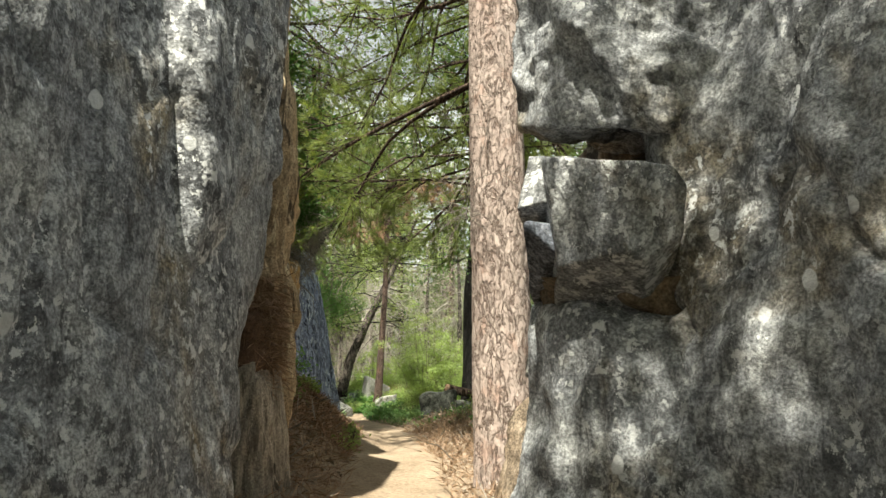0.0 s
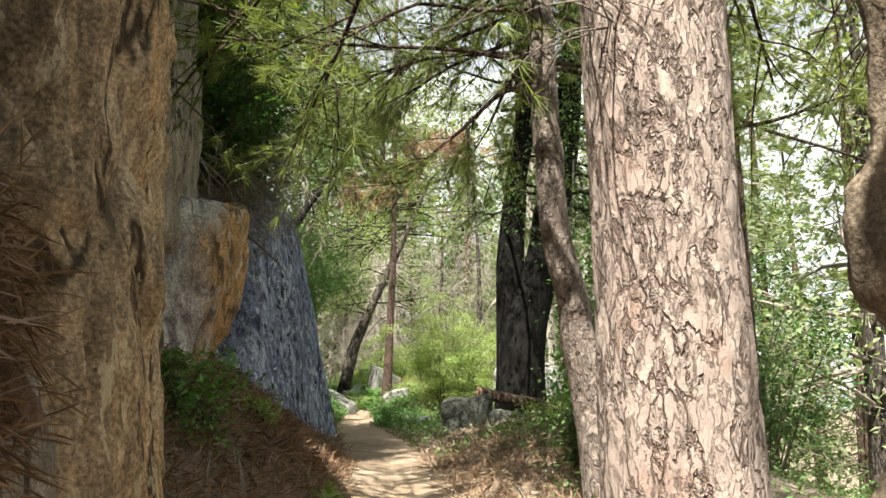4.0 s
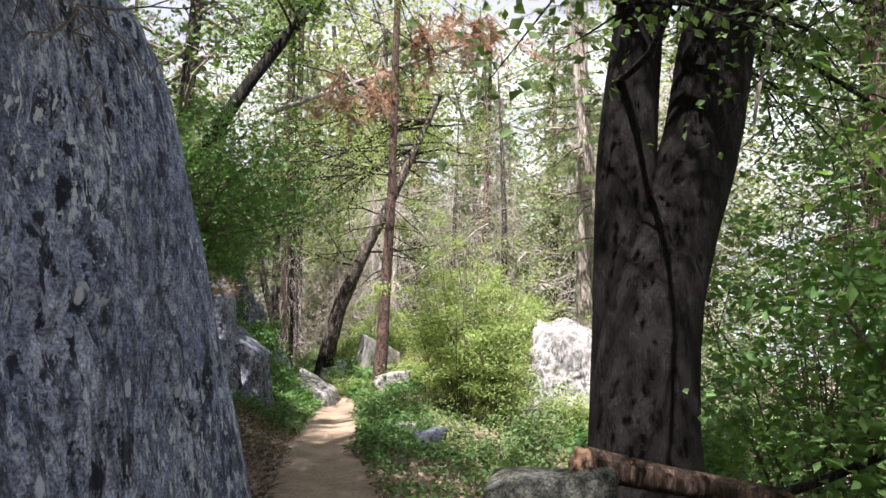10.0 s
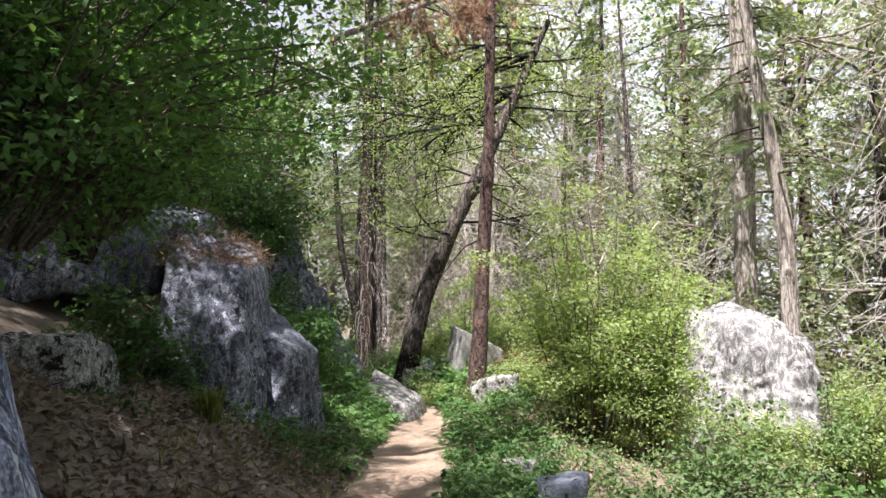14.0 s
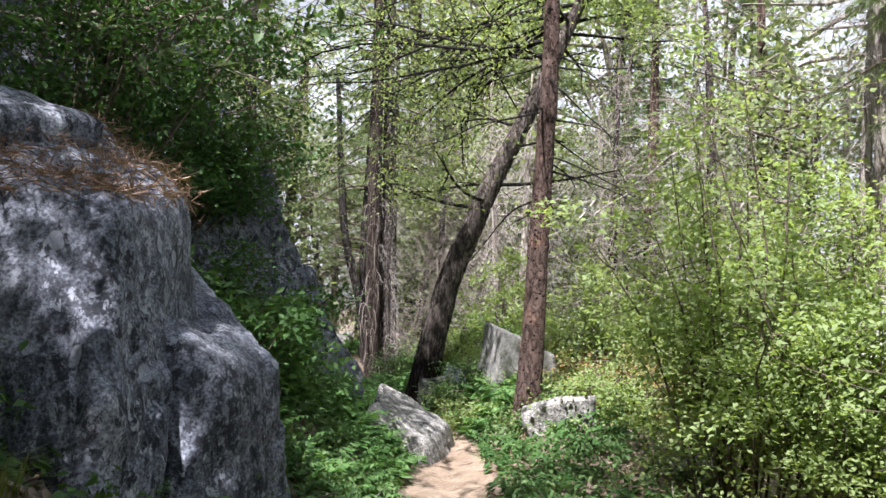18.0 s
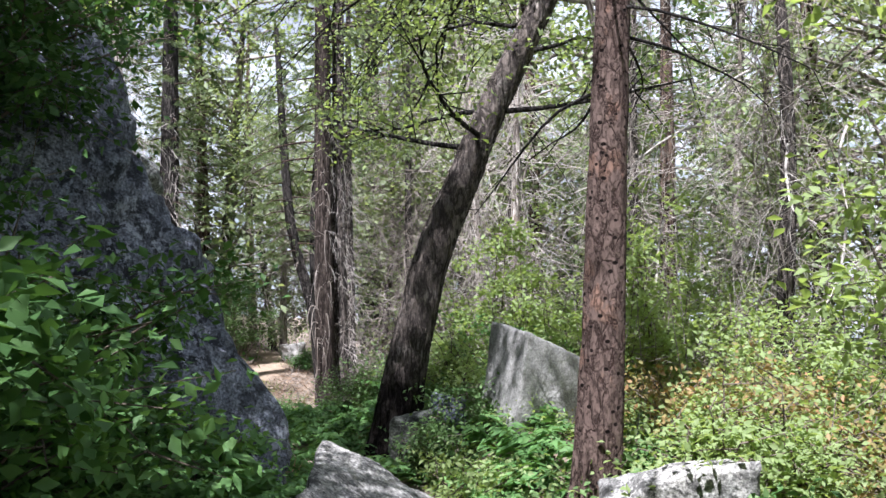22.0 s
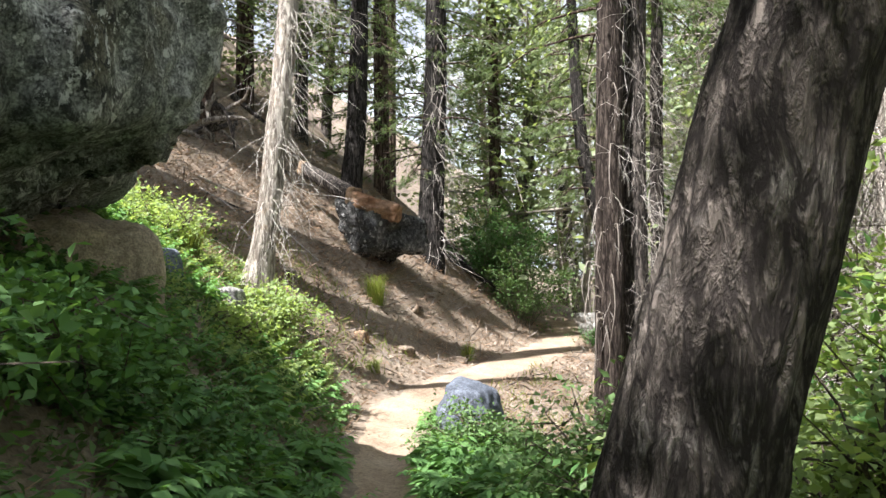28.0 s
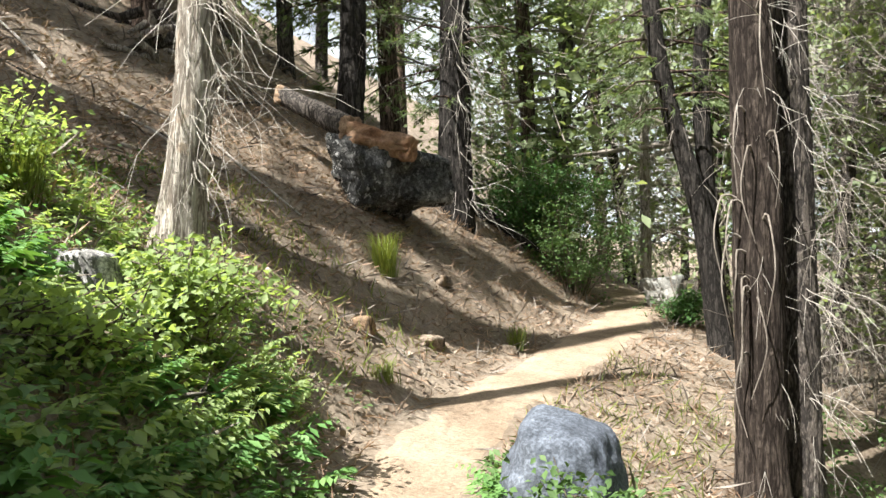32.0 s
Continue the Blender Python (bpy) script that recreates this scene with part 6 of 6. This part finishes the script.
ferns("bright green feathery plants covering the shaded bank", LEAFFERN, 421,
      [(-3.2, -0.38, 26.5, 33.4, 1.2), (-3.3, -1.2, 29.0, 33.5, 0.8), (-2.2, -0.4, 23.5, 26.5, 0.9), (0.35, 1.6, 31.5, 35.2, 0.9), (-1.6, -0.45, 33.4, 34.6, 0.6)], 75, 0.26)
ferns("tall green fronds crowding the narrow trail", LEAFFERN, 424,
      [(-1.3, -0.24, 25.3, 32.5, 1.0), (0.26, 1.3, 27.0, 33.5, 1.0)], 45, 0.38)
ferns("dark green feathery plants beside the shaded trail", LEAFDARK, 422,
      [(-1.9, -0.4, 21.2, 26, 0.8), (0.35, 1.5, 19.5, 27.5, 0.7), (0.35, 1.4, 27.5, 31.5, 0.8)], 70, 0.24)
ferns("sunlit yellow-green feathery plants on the bank", LEAFYELLOW, 423,
      [(-3.4, -0.8, 32.3, 35.4, 1.2), (-5.5, -3.2, 32.0, 34.5, 0.6), (0.8, 3.6, 26, 30, 0.5)], 55, 0.24)


# ---- the woods behind ----
def wood_tree(kind, seed):
    """One tree of the woods, its base at the origin."""
    q = np.random.RandomState(seed)
    if kind == "fir":
        t = thing("fir_tree", "tall green fir in the surrounding woods", "tree", "distant woods")
        h = q.uniform(13, 18)
        tube("trunk", [(0, 0, -1.2), (0, 0, 0.5), (q.normal() * 0.15, q.normal() * 0.15, h * 0.5), (0, 0, h)], [0.26, 0.21, 0.15, 0.03], BROWNBARK, t, sides=14, step=0.5, rough=0.06, seed=seed, flare=0.2)
        n = 110
        z = h * (0.10 + 0.90 * q.uniform(0, 1, n) ** 1.1)
        a = q.uniform(0, 6.28, n)
        ln = (1.02 - z / h) * 3.0 * q.uniform(0.5, 1.1, n) + 0.3
        data, at, aim = [], [], []
        for k in range(n):
            e = np.array([math.cos(a[k]) * ln[k], math.sin(a[k]) * ln[k], z[k] - 0.3 * ln[k]])
            s = np.array([0, 0, z[k]])
            data.append(tube_data([s, (s + e) / 2 + (0, 0, 0.08), e], [0.025, 0.016, 0.006], sides=3, step=0.8))
            m = 16
            w = q.uniform(0.25, 1, m)[:, None]
            side = np.array([-math.sin(a[k]), math.cos(a[k]), 0])
            p = s + (e - s) * w + side * (q.normal(size=m) * 0.22 * ln[k] * (1.1 - w[:, 0]) + 0)[:, None] + q.normal(size=(m, 3)) * 0.06 - (0, 0, 0.05)
            at.append(p)
            aim.append(np.repeat((e - s)[None] / ln[k], m, 0))
        v, f = join(data)
        tagged(part("branchwork", mesh("branchwork", v, f, TWIG), t), kind="stuff")
        v, f = tufts_data(np.vstack(at), np.vstack(aim), q, 6, 0.28, 0.018, 1.0)
        tagged(part("crown", mesh("crown", v, f, FIRNEEDLE, False), t), kind="stuff")
    elif kind == "oak":
        t = thing("oak_tree", "leafy oak in the surrounding woods", "tree", "distant woods")
        h = q.uniform(10, 13)
        top = (q.normal() * 0.8, q.normal() * 0.8, h * 0.75)
        tube("trunk", [(0, 0, -1.2), (0, 0, 0.4), (top[0] * 0.4, top[1] * 0.4, h * 0.35), top], [0.2, 0.16, 0.13, 0.05], GREYBARK, t, sides=14, step=0.4, rough=0.07, seed=seed, flare=0.2)
        data, tips = [], []
        for k in range(44):
            z = q.uniform(0.12, 0.78)
            s = np.array([top[0] * z, top[1] * z, h * z])
            d = unit(q.normal(size=3) * (1, 1, 0.5) + (0, 0, 0.35))
            e = s + d * q.uniform(1.2, 2.8)
            data.append(tube_data([s, (s + e) / 2 + q.normal(size=3) * 0.15, e], [0.045, 0.028, 0.01], sides=4, step=0.5))
            for j in range(6):
                p = s + (e - s) * q.uniform(0.4, 1.0)
                x = p + q.normal(size=3) * 0.5
                data.append(tube_data([p, x], [0.01, 0.004], sides=3, step=0.5))
                tips += [x, e + q.normal(size=3) * 0.3]
        v, f = join(data)
        tagged(part("branchwork", mesh("branchwork", v, f, TWIG), t), kind="stuff")
        tips = np.array(tips)
        w = tips[q.randint(0, len(tips), 5800)] + q.normal(size=(5800, 3)) * 0.28
        v, f = leaves_data(w, 0.122, q, 0.6, 0.5, 0.2)
        tagged(part("crown", mesh("crown", v, f, LEAF if seed == 13 else LEAFPALE, False), t), kind="stuff")
    else:
        t = thing("dead_tree", "bare grey dead conifer in the woods", "tree", "dead snags")
        h = q.uniform(9, 14)
        tube("trunk", [(0, 0, -1.2), (0, 0, 0.4), (q.normal() * 0.1, q.normal() * 0.1, h * 0.5), (0, 0, h)], [0.15, 0.12, 0.09, 0.02], DEADBARK if seed % 2 else GREYBARK, t, sides=12, step=0.5, rough=0.06, seed=seed)
        zs = q.uniform(0.8, h * 0.95, 180)
        v, f = bare_twigs(q, np.stack([zs * 0, zs * 0, zs], -1), (0, 0, -0.15), 1.7, 180, 0.010, 0.4, 3)
        tagged(part("twigwork", mesh("twigwork", v, f, PALETWIG if seed % 2 else TWIG), t), kind="stuff")
    return t


WOODS = [wood_tree(k, s) for k, s in (("fir", 1), ("fir", 2), ("fir", 3), ("oak", 11), ("oak", 12), ("oak", 13), ("snag", 21), ("snag", 22))]
HOME = [(9.5, 34.0), (13.0, 27.5), (8.0, 20.5), (7.5, 14.5), (9.8, 31.5), (-1.2, 47.5), (3.6, 38.0), (2.4, 43.0)]
for t, (x, y) in zip(WOODS, HOME):
    t.location = (x, y, float(ground(x, y, False)[0]))
wr = np.random.RandomState(77)
WOODS_FIRST = [
    (1, 9.0, 42.0), (2, 3.0, 49.0), (6, 5.2, 35.5), (4, 0.5, 41.5), (7, 3.2, 34.5), (6, 1.6, 36.5), (7, 5.0, 40.0), (6, 0.2, 45.0),
    (7, 4.2, 31.8), (6, 7.5, 33.5), (6, 6.3, 30.0), (7, 8.4, 29.0), (6, 7.2, 25.5), (0, -9.5, 45.0), (1, -7.6, 48.5), (2, -11.5, 42.0),
    (3, -3.4, 48.5), (4, -5.8, 50.5), (5, -2.6, 52.0), (3, -9.0, 52.0), (0, -4.5, 55.0), (1, 1.0, 56.0), (4, 3.5, 54.0), (7, -1.5, 44.0),
    (6, -4.9, 47.8), (0, 14.0, 16.0),
]
# trees south of the start stay unseen, added for their shade
WOODS_SECOND = [
    (1, 12.0, 21.5), (2, 17.0, 25.0), (0, 10.5, 7.0), (1, 18.0, 33.0), (0, -3.9, 8.2), (2, -4.3, 12.2), (2, -4.4, 24.6), (1, -9.0, 20.0),
    (2, -8.0, 12.0), (3, -5.0, 16.5), (4, -5.5, 22.5), (2, -11.0, -1.0), (3, -4.5, 10.0), (4, -4.2, 13.5), (0, -4.0, -8.0), (1, 2.5, -10.0),
    (0, -15.5, 44.0), (3, -12.5, 47.0), (1, -13.0, 52.0), (2, -8.0, 57.0), (0, -12.0, 60.0), (3, 0.0, 60.0), (4, -6.0, 62.0), (0, 8.0, 50.0),
    (1, 6.0, 46.0), (5, 16.0, 13.0),
]
# firs at (-10.4, 31) and (-12.6, 33.4): unseen, added to shade the upper slope
WOODS_THIRD = [
    (1, 21.0, 19.0), (2, 19.0, 12.0), (3, 10.5, 25.0), (5, 9.0, 22.5), (4, 8.0, 27.5), (2, 9.5, 29.5), (4, 6.4, 33.5), (1, 4.8, 44.0),
    (3, 2.0, 40.0), (3, 7.0, 38.5), (5, 5.6, 48.0), (4, 10.5, 38.0), (6, 0.9, 37.5), (7, -0.6, 40.5), (0, -10.5, 39.5), (1, -10.4, 31.0),
    (2, -12.6, 33.4), (2, -12.5, 40.5), (1, -13.5, 37.0), (3, -10.6, 43.0), (0, -0.3, 47.0), (2, 2.6, 41.5), (1, 4.6, 37.5), (2, -2.8, 57.0),
    (1, 6.8, 35.5), (0, 11.0, 45.0),
]
for k, x, y in WOODS_FIRST + WOODS_SECOND + WOODS_THIRD:
    copy_thing(WOODS[k], pose(x, y, float(ground(x, y, False)[0]), wr.normal() * 1.5, wr.normal() * 1.5, wr.uniform(0, 360)))

# great oaks added unseen behind the start, whose crowns dapple the boulders
for k, x, y, turn in [(3, -0.9, -3.0, 20), (5, 2.7, -3.0, 260)]:
    copy_thing(WOODS[k], pose(x, y, gz(x, y), 0, 0, turn) @ Matrix.Scale(1.4, 4))

# one more unseen oak, larger, for the same dapple
for k, x, y, turn in [(4, 0.2, -3.9, 140)]:
    copy_thing(WOODS[k], pose(x, y, gz(x, y), 0, 0, turn) @ Matrix.Scale(1.65, 4))
# oaks rooted among the rocks, added so crowns over the cliff give shade
for k, x, y, z, turn in [(5, -2.7, 12.0, 3.0, 15), (5, -5.2, 17.4, 3.2, 120), (5, -3.4, 9.0, 3.2, 230), (5, -2.9, 24.7, 2.4, 60)]:
    copy_thing(WOODS[k], pose(x, y, z, 0, 0, turn) @ Matrix.Scale(1.0, 4))
# taller trees of the grove, closing the view ahead
for k, x, y, turn, size in [(3, -2.0, 49.5, 10, 2.2), (4, 0.4, 53.0, 90, 2.4), (4, 4.2, 46.0, 200, 2.0), (4, 1.2, 47.0, 140, 2.1), (5, 7.5, 42.0, 40, 1.5), (4, -7.5, 50.0, 300, 1.6), (3, 8.5, 33.0, 160, 1.5)]:
    copy_thing(WOODS[k], pose(x, y, float(ground(x, y, False)[0]), 0, 0, turn) @ Matrix.Scale(size, 4))


def thicket(seed):
    q = np.random.RandomState(seed)
    n = 45
    data = []
    for k in range(n):
        x, y = q.normal(size=2) * 0.7
        h = q.uniform(1.2, 3.0)
        b = np.array([x, y, -0.4])
        e = b + (q.normal() * 0.5, q.normal() * 0.5, h)
        data.append(tube_data([b, (b + e) / 2 + q.normal(size=3) * 0.15, e], [0.012, 0.008, 0.003], sides=3, step=0.6))
        for j in range(4):
            p = b + (e - b) * q.uniform(0.3, 1)
            data.append(tube_data([p, p + q.normal(size=3) * 0.2 + (0, 0, -0.05), p + q.normal(size=3) * 0.35 + (0, 0, -0.12)], [0.005, 0.004, 0.002], sides=3, step=0.3))
    v, f = join(data)
    t = new("thicket", mesh("thicket", v, f, TWIG))
    return tagged(t, "tangle of dry grey dead brush", "bush", "dead brush", kind="stuff")


TH = [thicket(s) for s in (1, 2, 3)]
for t, (x, y) in zip(TH, [(0.9, 36.0), (1.0, 35.0), (1.9, 33.6)]):
    t.location = (x, y, gz(x, y))
for k, x, y in [(0, 0.8, 38.0), (1, 1.6, 38.5), (2, 2.6, 36.5), (0, 3.8, 34.0), (2, 0.8, 40.0), (0, 2.2, 33.0), (2, -1.3, 42.5), (0, 3.2, 40.0), (1, 4.8, 37.0), (2, -2.4, 45.5), (0, -0.4, 44.5), (1, 2.8, 30.8), (2, 4.4, 29.4)]:
    copy_thing(TH[k], pose(x, y, gz(x, y), 0, 0, wr.uniform(0, 360)))


# dead brown pine boughs high among the trees
bough = thing("dead_bough", "hanging dead pine boughs with rusty brown needles", "branch")
E2, D2 = [], []
for bx, by, bz in ((0.9, 27.0, 7.6), (0.1, 26.9, 7.2), (2.0, 27.2, 8.7), (2.7, 27.3, 8.8), (3.3, 27.4, 8.8)):
    for k in range(6):
        e, d = limb_with(bough, wr, (bx, by, bz), (wr.normal() * 0.5, wr.normal() * 0.3, -0.9), wr.uniform(0.7, 1.4), 0.02, TWIG, 9)
        E2.append(e), D2.append(d)
finish(bough)
v, f = tufts_data(np.vstack(E2), np.vstack(D2), wr, 12, 0.2, 0.005, 0.9)
tagged(part("foliage", mesh("foliage", v, f, RUST, False), bough), kind="stuff")


def pile(label, mat, seed, spots, count, length, width):
    """Needles heaped in hollows and on ledges."""
    q = np.random.RandomState(seed)
    ats = []
    for x, y, z, sx, sy, sz in spots:
        ats.append(np.array((x, y, z)) + np.clip(q.normal(size=(count, 3)), -1.8, 1.8) * (sx, sy, sz))
    v, f = leaves_data(np.vstack(ats), length, q, width, 0.3, 0.35, 0.1)
    tagged(new("needle_litter", mesh("needle_litter", v, f, mat, False)), label, "needle litter", kind="stuff")


pile("brown pine needles heaped in the niche of the boulder", NEEDLEDEAD, 501, [(-0.78, 5.6, 2.05, 0.12, 0.2, 0.08), (-0.66, 5.8, 1.98, 0.08, 0.18, 0.12), (-0.62, 5.65, 1.82, 0.06, 0.18, 0.14), (-0.62, 5.85, 1.62, 0.06, 0.16, 0.12)], 1500, 0.13, 0.014)
pile("pine needles lying on the overhanging block", NEEDLEDEAD, 502, [(-3.0, 21.9, 3.05, 0.25, 0.2, 0.03)], 1100, 0.12, 0.025)


# a pine rooted on the cliff, its sunlit boughs hanging over the trail
spray = thing("pine_tree", "pine on the cliff with hanging sunlit yellow-green boughs", "tree")
tube("trunk", [(-2.3, 15.0, 3.4), (-2.25, 15.0, 5.0), (-2.15, 15.05, 8.0), (-2.1, 15.1, 15.0)], [0.22, 0.18, 0.15, 0.04], PINEBARK, spray, sides=28, step=0.12, rough=0.07, seed=9, furrows=6, flare=0.2)
E2, D2 = [], []
br = np.random.RandomState(611)
for k in range(46):
    a, z = br.uniform(-1.3, 1.0), br.uniform(5.4, 10.5)
    e, d = limb_with(spray, br, (-2.2, 15.05, z), (math.cos(a), math.sin(a), -0.42), br.uniform(2.2, 4.9), 0.026, BROWNBARK, 13)
    E2.append(e), D2.append(d)
finish(spray)
v, f = tufts_data(np.vstack(E2), np.vstack(D2) + (0, 0, -0.2), br, 15, 0.17, 0.003, 0.9)
tagged(part("crown", mesh("crown", v, f, NEEDLE, False), spray), kind="stuff")
